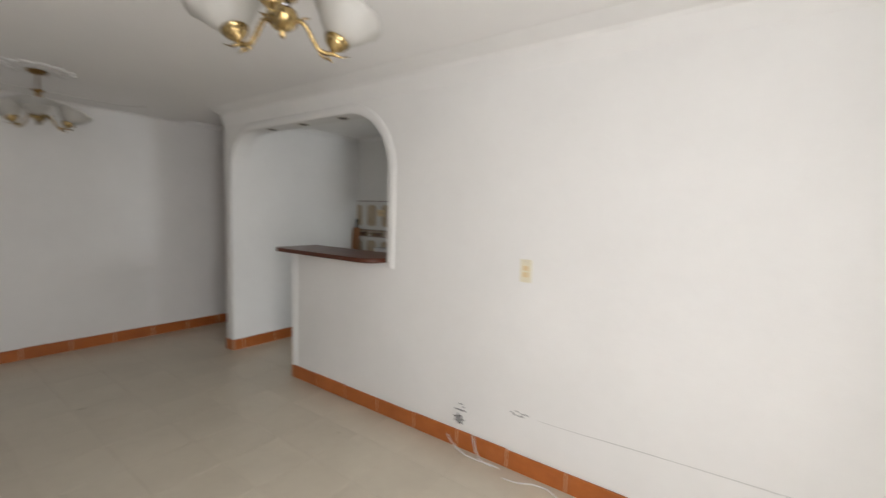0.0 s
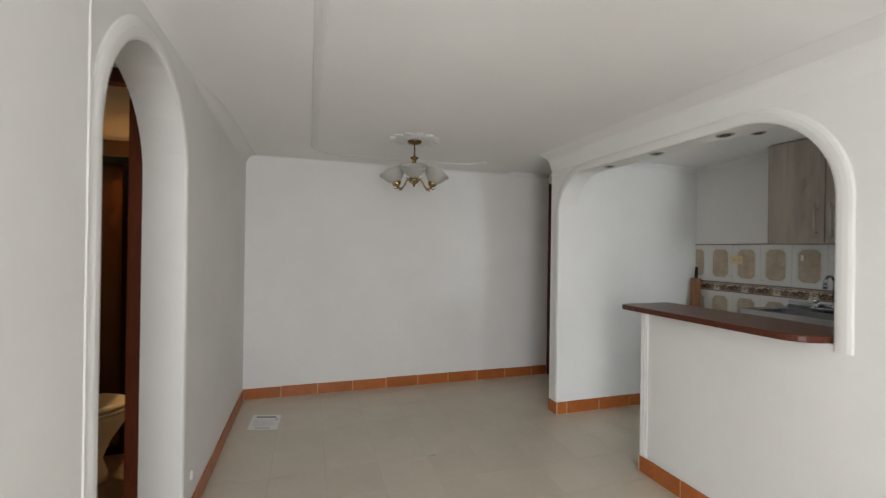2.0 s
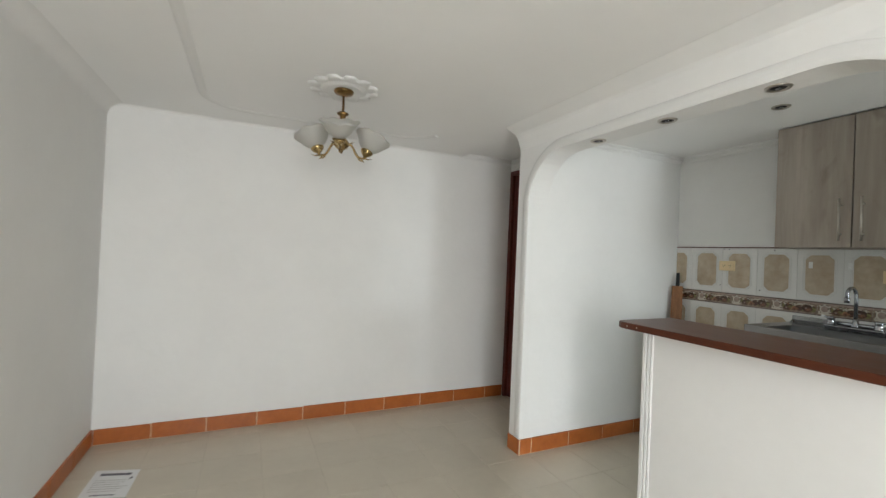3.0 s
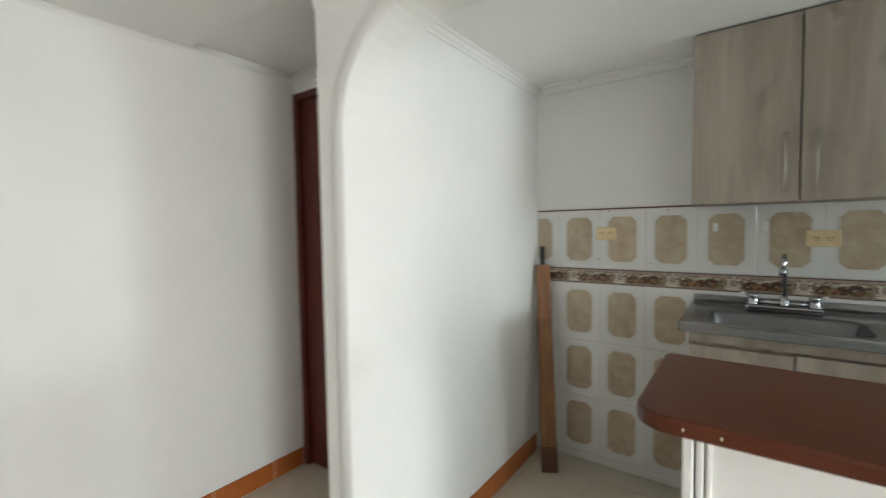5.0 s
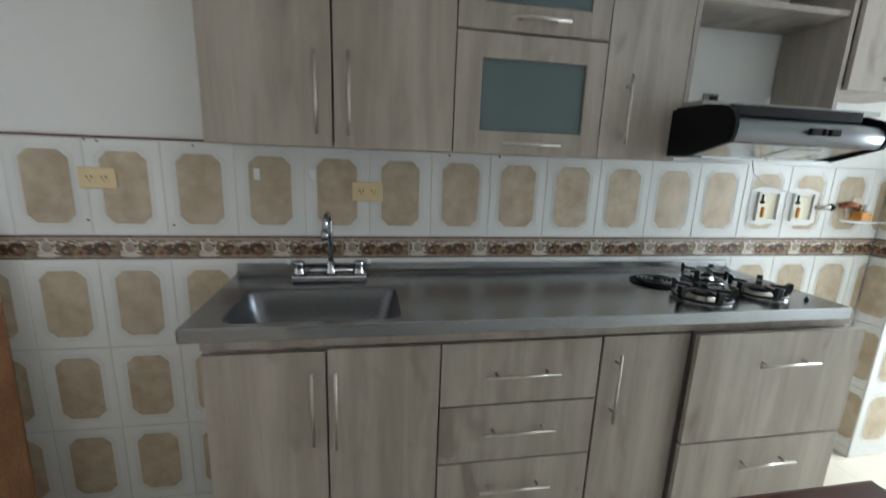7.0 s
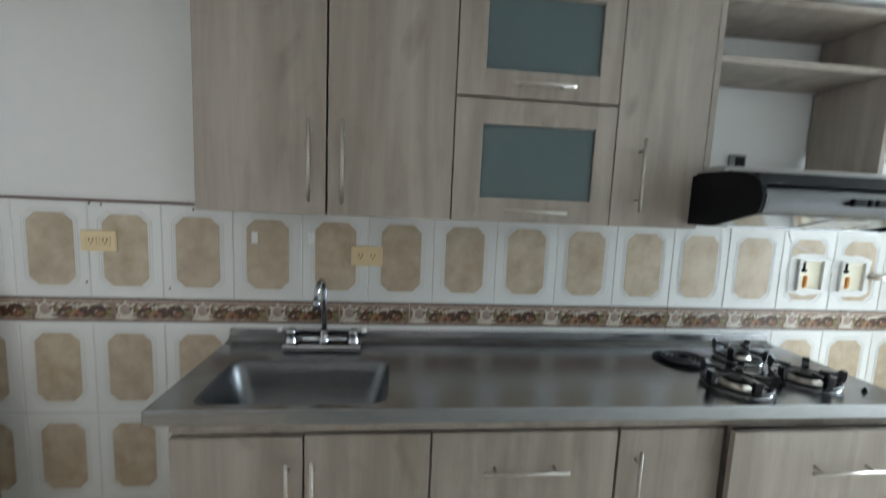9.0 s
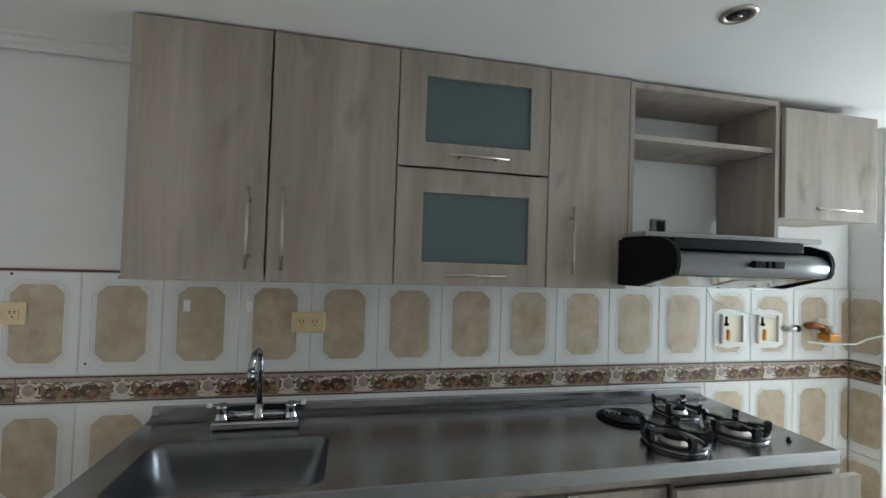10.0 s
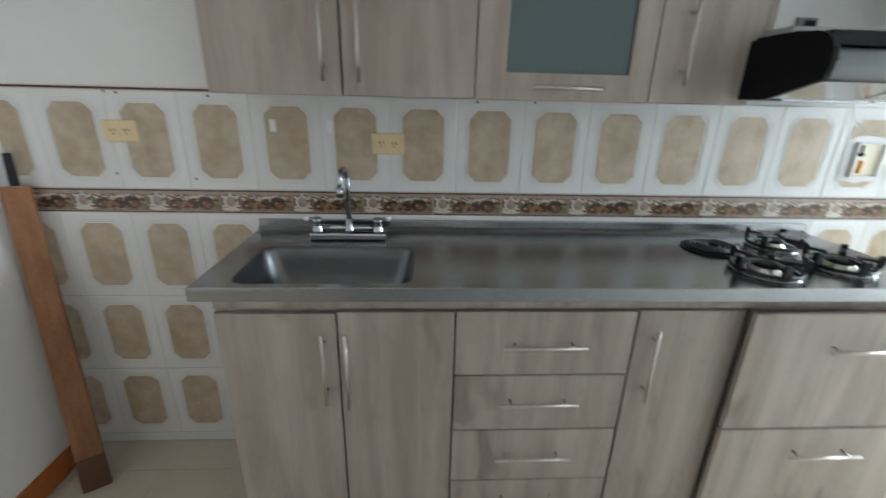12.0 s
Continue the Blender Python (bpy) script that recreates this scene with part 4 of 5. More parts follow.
# ---- kitchen: steel worktop with sink ----
def worktop():
    c = thing("steel_worktop", 3.2, 2.4, 0.9, "brushed stainless steel worktop with pressed sink bowl", "worktop")
    x0, x1, y0, y1, z = 2.956, XS - 0.002, 1.382, 3.414, 0.945
    sx0, sx1, sy0, sy1 = 2.978, 3.258, 2.862, 3.330
    bm = bmesh.new()

    def rr(front, inset, r, zz):
        a0, a1, b0, b1 = sx0 + front, sx1 - inset, sy0 + inset, sy1 - inset
        pts = arc(a1 - r, b1 - r, r, 0, 90, 6) + arc(a0 + r, b1 - r, r, 90, 180, 6) + arc(a0 + r, b0 + r, r, 180, 270, 6) + arc(a1 - r, b0 + r, r, 270, 360, 6)
        return [bm.verts.new((p[0], p[1], zz)) for p in pts]
    outer = [bm.verts.new(p) for p in ((x0, y0, z), (x1, y0, z), (x1, y1, z), (x0, y1, z))]
    oe = [bm.edges.new((outer[i], outer[(i + 1) % 4])) for i in range(4)]
    rings = [rr(0, 0, 0.04, z)]
    ie = [bm.edges.new((rings[0][i], rings[0][(i + 1) % len(rings[0])])) for i in range(len(rings[0]))]
    bmesh.ops.triangle_fill(bm, edges=oe + ie, use_beauty=True)
    for front, inset, r, zz in ((0.003, 0.0015, 0.039, z - 0.001), (0.010, 0.004, 0.038, z - 0.004), (0.022, 0.008, 0.037, z - 0.012), (0.044, 0.014, 0.037, z - 0.036), (0.046, 0.022, 0.040, z - 0.070), (0.048, 0.034, 0.045, z - 0.105), (0.055, 0.048, 0.045, z - 0.130), (0.066, 0.064, 0.04, z - 0.146), (0.088, 0.084, 0.035, z - 0.155), (0.112, 0.11, 0.02, z - 0.158)):
        rings.append(rr(front, inset, r, zz))
    n = len(rings[0])
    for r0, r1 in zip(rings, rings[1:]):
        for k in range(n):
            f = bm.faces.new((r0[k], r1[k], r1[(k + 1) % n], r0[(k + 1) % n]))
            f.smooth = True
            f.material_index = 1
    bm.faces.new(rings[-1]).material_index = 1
    # folded front and end edges
    for (ax, ay), (bx, by) in (((x0, y0), (x0, y1)), ((x0, y1), (x1, y1)), ((x0, y0), (x1, y0))):
        d = 0.004
        nx, ny = (-1, 0) if ax == bx else (0, 1 if ay == y1 else -1)
        row = [((0, 0), z), ((0.003, 0.003), z - 0.002), ((d, d), z - 0.008), ((d, d), z - 0.036), ((0, 0), z - 0.039)]
        prev = None
        for (o, _), zz in row:
            pair = [bm.verts.new((ax + nx * o, ay + ny * o, zz)), bm.verts.new((bx + nx * o, by + ny * o, zz))]
            if prev:
                bm.faces.new((prev[0], prev[1], pair[1], pair[0]))
            prev = pair
    bmesh.ops.recalc_face_normals(bm, faces=list(bm.faces))
    # bowl faces take the darkened steel, so the recess's shade is partly painted
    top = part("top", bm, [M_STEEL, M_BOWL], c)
    part("upstand", boxed(XS - 0.014, XS - 0.003, y0 + 0.03, y1 - 0.006, z + 0.0005, 0.986, bevel=0.003), M_STEEL, c)
    bm = prism(bmesh.new(), [(XS - 0.05, z + 0.0006), (XS - 0.014, z + 0.0006), (XS - 0.014, z + 0.016), (XS - 0.03, z + 0.006)], 1, y0 + 0.03, y1 - 0.006)
    part("cove", bm, M_STEEL, c)
    part("drain", lathe(bmesh.new(), [(0.038, z - 0.1578), (0.036, z - 0.1555), (0.028, z - 0.1560), (0.018, z - 0.1572), (0.0005, z - 0.1572)], 3.13, 3.07, 22), M_CHROME, c, "round chrome drain")


worktop()


def faucet():
    c = thing("kitchen_faucet", 3.345, 3.075, 0.946, "chrome two-handle gooseneck faucet behind the sink", "faucet")
    z = 0.9465
    part("base", boxed(3.318, 3.368, 2.958, 3.208, z, z + 0.024, bevel=0.007), M_CHROME, c)
    part("bridge", tube(bmesh.new(), [(3.345, 2.985, z + 0.036), (3.345, 3.170, z + 0.036)], 0.010, 14), M_CHROME, c)
    for y, s in ((3.184, 1), (2.986, -1)):
        bm = lathe(bmesh.new(), [(0.021, z + 0.021), (0.021, z + 0.030), (0.017, z + 0.036), (0.017, z + 0.058), (0.019, z + 0.062), (0.013, z + 0.070), (0.0005, z + 0.072)], 3.345, y, 20)
        h = part("valve", bm, M_CHROME, c)
        part("lever", tube(bmesh.new(), [(3.345, y, z + 0.058), (3.345, y + s * 0.018, z + 0.064), (3.345, y + s * 0.030, z + 0.066)], [0.008, 0.0065, 0.006], 10), M_CHROME, h)
        part("lever_tip", tube(bmesh.new(), [(3.345, y + s * 0.028, z + 0.066), (3.345, y + s * 0.042, z + 0.067)], 0.0068, 10), M_WHITEPL, h, "white lever tip")
    y = 3.080
    bm = lathe(bmesh.new(), [(0.020, z + 0.021), (0.018, z + 0.032), (0.013, z + 0.045), (0.012, z + 0.07)], 3.345, y, 20)
    part("spout_base", bm, M_CHROME, c)
    pts = [(3.345, y, z + 0.06), (3.345, y, z + 0.185)]
    for a in range(0, 181, 20):
        pts.append((3.308 + 0.037 * math.cos(radians(a)), y + 0.0 + 0.010 * a / 180, z + 0.200 + 0.036 * math.sin(radians(a))))
    pts += [(3.271, y + 0.010, z + 0.182)]
    part("spout", tube(bmesh.new(), pts, 0.0088, 14), M_CHROME, c)
    part("aerator", tube(bmesh.new(), [(3.271, y + 0.010, z + 0.186), (3.271, y + 0.010, z + 0.156)], 0.0125, 16), M_CHROME, c)


faucet()


# ---- kitchen: hob ----
ZH = 0.946


def burner(x, y, r, arms):
    b = thing("gas_burner", x, y, ZH, "gas burner with black cast iron pan support", "burner", "burners on the steel worktop")
    part("drip_bowl", lathe(bmesh.new(), [(r, ZH), (r, ZH + 0.003), (r * 0.95, ZH + 0.004), (r * 0.8, ZH + 0.0015), (r * 0.5, ZH + 0.001), (0.0005, ZH + 0.001)], x, y, 32), M_STEEL, b)
    part("burner_base", lathe(bmesh.new(), [(r * 0.50, ZH + 0.0012), (r * 0.5, ZH + 0.008), (r * 0.42, ZH + 0.012), (r * 0.42, ZH + 0.018)], x, y, 24), M_NICKEL, b)
    part("cap", lathe(bmesh.new(), [(r * 0.42, ZH + 0.018), (r * 0.44, ZH + 0.020), (r * 0.42, ZH + 0.026), (r * 0.25, ZH + 0.028), (0.0005, ZH + 0.028)], x, y, 24), M_BLACK, b)
    g = bmesh.new()
    ring = [(x + r * 0.98 * math.cos(2 * math.pi * k / 28), y + r * 0.98 * math.sin(2 * math.pi * k / 28), ZH + 0.012) for k in range(29)]
    tube(g, ring, 0.0052, 6)
    grate = part("pan_support", g, M_IRON, b)
    for k in range(arms):
        a = 2 * math.pi * (k + 0.35) / arms
        ca, sa = math.cos(a), math.sin(a)
        bm = bmesh.new()
        prof = [(r * 0.42, 0.034), (r * 0.42, 0.040), (r * 0.9, 0.040), (r * 1.00, 0.050), (r * 1.12, 0.050), (r * 1.12, 0.028), (r * 1.02, 0.004), (r * 0.94, 0.004), (r * 0.94, 0.031)]
        w = 0.0088
        lo = [bm.verts.new((x + q * ca - w * sa, y + q * sa + w * ca, ZH + h)) for q, h in prof]
        hi = [bm.verts.new((x + q * ca + w * sa, y + q * sa - w * ca, ZH + h)) for q, h in prof]
        bm.faces.new(lo), bm.faces.new(hi[::-1])
        for i in range(len(prof)):
            j = (i + 1) % len(prof)
            bm.faces.new((lo[i], lo[j], hi[j], hi[i]))
        bmesh.ops.recalc_face_normals(bm, faces=list(bm.faces))
        bmesh.ops.triangulate(bm, faces=[f for f in bm.faces if len(f.verts) > 4], ngon_method="EAR_CLIP")
        bmesh.ops.recalc_face_normals(bm, faces=list(bm.faces))
        part("arm", bm, M_IRON, grate)


burner(3.288, 1.652, 0.074, 4)
burner(3.072, 1.848, 0.089, 5)
burner(3.104, 1.592, 0.086, 5)
hp = thing("spiral_hotplate", 3.264, 1.884, ZH, "black electric spiral hotplate set in steel worktop", "hotplate")
part("pan", lathe(bmesh.new(), [(0.088, ZH), (0.088, ZH + 0.004), (0.082, ZH + 0.005), (0.078, ZH + 0.001), (0.0005, ZH + 0.001)], 3.264, 1.884, 32), M_BLACK, hp)
pts = []
for k in range(110):
    a = 2 * math.pi * k / 28
    q = 0.016 + 0.060 * k / 109
    pts.append((3.264 + q * math.cos(a), 1.884 + q * math.sin(a), ZH + 0.009))
part("coil", tube(bmesh.new(), pts, 0.0055, 6), M_IRON, hp)
for x, y in ((3.03, 1.472),):
    k = thing("hob_stub", x, y, ZH, "small black control stub on steel worktop", "knob")
    part("stem", lathe(bmesh.new(), [(0.008, ZH), (0.007, ZH + 0.004), (0.004, ZH + 0.006), (0.004, ZH + 0.011), (0.0005, ZH + 0.012)], x, y, 12), M_BLACK, k)


# ---- kitchen: cooker hood ----
def hood():
    c = thing("cooker_hood", 3.2, 1.67, 1.40, "stainless steel slim cooker hood with black cheeks", "cooker hood")
    y0, y1 = 1.385, 1.966
    nose = [(3.000, 1.556), (2.975, 1.549), (2.955, 1.536), (2.943, 1.518), (2.938, 1.496), (2.940, 1.470), (2.948, 1.452)]
    bm = prism(bmesh.new(), [(3.43, 1.556)] + nose + [(3.10, 1.410), (3.43, 1.410)], 1, y1 - 0.013, y1)
    part("cheek", bm, M_BLACK, c, "black side cheek")
    bm = prism(bmesh.new(), [(3.43, 1.556), (3.04, 1.553)] + [(x + 0.030, z) for x, z in nose[2:]] + [(3.12, 1.410), (3.43, 1.410)], 1, y0, y0 + 0.013)
    part("cheek", bm, M_BLACK, c, "black side cheek")
    bm = bmesh.new()
    inner = [(3.020, 1.5235), (2.985, 1.522), (2.962, 1.517), (2.945, 1.505), (2.937, 1.488), (2.939, 1.470), (2.947, 1.455), (2.958, 1.450), (2.975, 1.452)]
    ya, yb = y0 + 0.0132, y1 - 0.0132
    rows = []
    for k in range(13):
        f = k / 12
        yy = ya + (yb - ya) * f
        back = 0.034 * max(0.0, (ya + 0.16 - yy) / 0.16) ** 1.5
        rows.append([bm.verts.new((min(3.06, x + back) if i < 8 else x + back, yy, zz)) for i, (x, zz) in enumerate(inner)])
    for r0, r1 in zip(rows, rows[1:]):
        for i in range(len(inner) - 1):
            f = bm.faces.new((r0[i], r0[i + 1], r1[i + 1], r1[i]))
            f.smooth = True
    bmesh.ops.recalc_face_normals(bm, faces=list(bm.faces))
    part("visor", bm, M_HOODSTEEL, c)
    part("fascia", boxed(2.972, 3.06, ya + 0.10, yb, 1.524, 1.5555, bevel=0.004), M_BLACK, c, "black upper fascia")
    part("top_cover", boxed(3.06, 3.425, y0 + 0.014, y1 - 0.0135, 1.5565, 1.564), M_BLACK, c)
    bm = prism(bmesh.new(), [(2.958, 1.449), (3.10, 1.413), (3.42, 1.413), (3.42, 1.43), (3.10, 1.43), (2.968, 1.455)], 1, y0 + 0.10, y1 - 0.014)
    part("underside", bm, M_MIRRORSTEEL, c)
    for ya in (1.42, 1.67):
        part("filter", prism(bmesh.new(), [(3.105, 1.4085), (3.38, 1.4085), (3.38, 1.4125), (3.105, 1.4125)], 1, ya, ya + 0.24), M_MIRRORSTEEL, c, "metal grease filter")
    part("lamp_cover", prism(bmesh.new(), [(2.985, 1.4395), (3.075, 1.4168), (3.076, 1.4185), (2.986, 1.4412)], 1, 1.60, 1.72), M_WHITEPL, c, "pale lamp cover")
    for yy, w in ((1.712, 0.036), (1.680, 0.013), (1.646, 0.036)):
        part("button", boxed(2.922, 2.936, yy - w / 2, yy + w / 2, 1.478, 1.498, bevel=0.003), M_BLACK, c, "black control button")
    part("cord", tube(bmesh.new(), [(3.20, 1.62, 1.407), (3.30, 1.50, 1.36), (3.40, 1.33, 1.32), (3.425, 1.20, 1.29), (3.428, 1.05, 1.262)], 0.0015, 6), M_MELAMINE, c, "thin grey cord")


hood()


# ---- kitchen: wall fittings ----
def duplex(y, z, holes=True):
    s = thing("wall_socket", XS, y, z - 0.034, "ivory double wall socket on patterned tiles", "socket", "sockets above the worktop")
    part("plate", boxed(XS - 0.008, XS - 0.002, y - 0.054, y + 0.054, z - 0.034, z + 0.034, bevel=0.003), M_IVORY, s)
    for k in (-0.021, 0.021):
        part("insert", boxed(XS - 0.0095, XS - 0.0078, y + k - 0.016, y + k + 0.016, z - 0.014, z + 0.014, bevel=0.002), M_IVORY, s)
        for q, w in ((-0.006, 0.0015), (0.006, 0.0015)):
            part("slot", boxed(XS - 0.0102, XS - 0.0094, y + k + q - w, y + k + q + w, z - 0.001, z + 0.008), M_DARK, s)
        part("slot", boxed(XS - 0.0102, XS - 0.0094, y + k - 0.002, y + k + 0.002, z - 0.010, z - 0.006), M_DARK, s)


duplex(2.955, 1.247)
duplex(3.810, 1.272)
for y in (3.327, 3.144):
    w = thing("adhesive_hook", XS, y, 1.28, "small white adhesive hook on tile", "hook", "adhesive hooks on the tiles")
    part("pad", boxed(XS - 0.006, XS - 0.0018, y - 0.010, y + 0.010, 1.279, 1.318, bevel=0.002), M_WHITEPL, w)
    part("prong", tube(bmesh.new(), [(XS - 0.005, y, 1.288), (XS - 0.013, y, 1.286), (XS - 0.014, y, 1.294)], 0.0022, 6), M_WHITEPL, w)
bm = bmesh.new()
for y, z in ((3.60, 1.12), (3.855, 1.135), (3.835, 1.392), (3.80, 1.389), (3.52, 1.385), (2.66, 1.385), (2.47, 1.388)):
    prism(bm, [(y + 0.0035 * math.cos(2 * math.pi * k / 7), z + 0.0045 * math.sin(2 * math.pi * k / 7)) for k in range(7)], 0, XS - 0.0024, XS - 0.0016)
tagged(part("drill_hole", bm, M_DARK), "old dark drill holes in the wall tiles", "drill holes", "", "stuff")


def gas_box(y):
    s = thing("gas_valve_box", XS, y, 1.15, "white recessed gas valve box with orange handle", "valve box", "gas valve boxes beside the hob")
    rnd = random.Random(int(y * 100))
    patch = [(y + 0.083 * math.cos(k * math.pi / 9) / max(abs(math.cos(k * math.pi / 9)), abs(math.sin(k * math.pi / 9))) + rnd.uniform(-0.006, 0.006),
              1.222 + 0.080 * math.sin(k * math.pi / 9) / max(abs(math.cos(k * math.pi / 9)), abs(math.sin(k * math.pi / 9))) + rnd.uniform(-0.006, 0.006)) for k in range(18)]
    part("plaster_patch", prism(bmesh.new(), patch, 0, XS - 0.0021, XS - 0.0009), M_TILE, s, "white filler patch over the tile")
    fr = bmesh.new()
    a, b, z0, z1, w = y - 0.054, y + 0.054, 1.161, 1.283, 0.006
    box(fr, XS - 0.014, XS - 0.0015, a, a + w, z0, z1, bevel=0.0015)
    box(fr, XS - 0.014, XS - 0.0015, b - w, b, z0, z1, bevel=0.0015)
    box(fr, XS - 0.0137, XS - 0.0015, a + w - 0.001, b - w + 0.001, z0, z0 + w)
    box(fr, XS - 0.0137, XS - 0.0015, a + w - 0.001, b - w + 0.001, z1 - w, z1)
    part("frame", fr, M_TILE, s)
    part("back", boxed(XS - 0.0034, XS - 0.0024, a + w, b - w, z0 + w, z1 - w), M_IVORY2, s)
    part("handle", boxed(XS - 0.026, XS - 0.014, b - 0.028, b - 0.015, 1.176, 1.222, bevel=0.004), M_ORANGE, s, "orange valve handle")
    part("stem", tube(bmesh.new(), [(XS - 0.004, b - 0.022, 1.240), (XS - 0.018, b - 0.022, 1.242)], 0.006, 10), M_BLACK, s)
    part("pipe", tube(bmesh.new(), [(XS - 0.010, b - 0.022, 1.234), (XS - 0.010, b - 0.022, 1.274)], 0.004, 10), M_BLACK, s)


gas_box(1.258)
gas_box(1.076)
g = thing("gas_pipe_stub", XS, 0.965, 1.215, "dark gas pipe stub on tiled wall", "pipe")
part("elbow", tube(bmesh.new(), [(XS - 0.003, 0.992, 1.222), (XS - 0.025, 0.992, 1.222), (XS - 0.03, 0.984, 1.224), (XS - 0.03, 0.960, 1.226)], [0.010, 0.010, 0.010, 0.012], 12), M_NICKEL, g)
part("plug", tube(bmesh.new(), [(XS - 0.03, 0.959, 1.226), (XS - 0.03, 0.943, 1.227)], 0.015, 6), M_BLACK, g)
g = thing("gas_outlet", XS, 0.81, 1.16, "orange gas tap with copper pipe in broken tile hole", "gas tap")
rnd = random.Random(12)
part("mortar_hole", prism(bmesh.new(), [(0.78 + 0.062 * rnd.uniform(0.810, 1.1) * math.cos(a), 1.215 + 0.055 * rnd.uniform(0.7, 1.15) * math.sin(a)) for a in [2 * math.pi * k / 16 for k in range(16)]], 0, XS - 0.004, XS - 0.0018), M_FCREAM, g)
part("pipe", tube(bmesh.new(), [(XS - 0.005, 0.870, 1.232), (XS - 0.024, 0.860, 1.240), (XS - 0.03, 0.830, 1.238), (XS - 0.03, 0.795, 1.222)], [0.013, 0.014, 0.012, 0.012], 12), M_COPPER, g)
part("nut", tube(bmesh.new(), [(XS - 0.03, 0.813, 1.228), (XS - 0.03, 0.795, 1.222)], 0.017, 6), M_DBRASS, g)
part("tap_body", boxed(XS - 0.058, XS - 0.008, 0.750, 0.810, 1.172, 1.206, bevel=0.006), M_ORANGE, g)
part("tap_stem", tube(bmesh.new(), [(XS - 0.034, 0.767, 1.205), (XS - 0.034, 0.763, 1.238)], [0.010, 0.012], 10), M_WHITEPL, g)
part("hose", tube(bmesh.new(), [(XS - 0.04, 0.905, 1.170), (XS - 0.045, 0.80, 1.162), (XS - 0.06, 0.67, 1.164), (3.36, 0.645, 1.19), (3.31, 0.628, 1.215), (3.30, 0.56, 1.24), (3.305, 0.48, 1.275)], 0.0042, 8), M_WHITEPL, g, "thin pale hose")

b = thing("small_bracket", XJ, 0.58, 2.0, "small black bracket high on white wall", "bracket")
part("plate", boxed(XJ - 0.0, XJ + 0.0075, 0.563, 0.597, 1.995, 2.035), M_BLACK, b)
part("pin", tube(bmesh.new(), [(XJ, 0.58, 2.015), (XJ - 0.03, 0.58, 2.015)], 0.010, 10), M_BLACK, b)
b = thing("wall_valve", XJ, 0.42, 1.5, "dark grey water valve on laundry wall", "valve")
part("flange", tube(bmesh.new(), [(XJ + 0.007, 0.42, 1.52), (XJ - 0.004, 0.42, 1.52)], 0.03, 16), M_IRON, b)
part("stem", tube(bmesh.new(), [(XJ - 0.003, 0.42, 1.52), (XJ - 0.05, 0.42, 1.52)], 0.012, 12), M_IRON, b)
part("knob", tube(bmesh.new(), [(XJ - 0.04, 0.42, 1.485), (XJ - 0.045, 0.42, 1.555)], [0.016, 0.012], 12), M_IRON, b)


# ---- plank leaning in the corner ----
def plank():
    foot, top = Vector((3.225, 4.042, 0)), Vector((3.398, 4.150, 1.10))
    d = (top - foot).normalized()
    w = Vector((0.55, -0.83, 0))
    w = (w - d * w.dot(d)).normalized()
    n = d.cross(w)
    c = thing("wooden_plank", 3.23, 4.04, 0, "reddish-brown wooden plank leaning in kitchen corner", "plank")

    def board(a, b, w0, w1, th):
        bm = bmesh.new()
        v = [bm.verts.new(foot + d * s + w * (q * ww / 2) + n * (r * th / 2)) for s, ww in ((a, w0), (b, w1)) for q, r in ((-1, -1), (1, -1), (1, 1), (-1, 1))]
        for f in ((0, 1, 2, 3), (7, 6, 5, 4), (0, 4, 5, 1), (1, 5, 6, 2), (2, 6, 7, 3), (3, 7, 4, 0)):
            bm.faces.new([v[i] for i in f])
        bmesh.ops.recalc_face_normals(bm, faces=list(bm.faces))
        bmesh.ops.bevel(bm, geom=list(bm.edges), offset=0.002, segments=1, affect="EDGES")
        low = min(v.co.z for v in bm.verts)
        if low < 0.0015:
            for v in bm.verts:
                v.co.z = max(v.co.z, 0.0012)
        return bm
    part("board", board(0.13, 1.115, 0.082, 0.074, 0.030), M_PLANK, c)
    part("stained_foot", board(0.0, 0.129, 0.084, 0.083, 0.031), M_PLANKEND, c, "dark stained foot of the plank")
    part("tip", board(1.116, 1.22, 0.026, 0.022, 0.014), M_IRON, c, "dark metal tip")


plank()


# ---- pieces of walls and floor ----
def octagon(hw, hh, cut):
    return [(-hw + cut, -hh), (hw - cut, -hh), (hw, -hh + cut), (hw, hh - cut), (hw - cut, hh), (-hw + cut, hh), (-hw, hh - cut), (-hw, -hh + cut)]


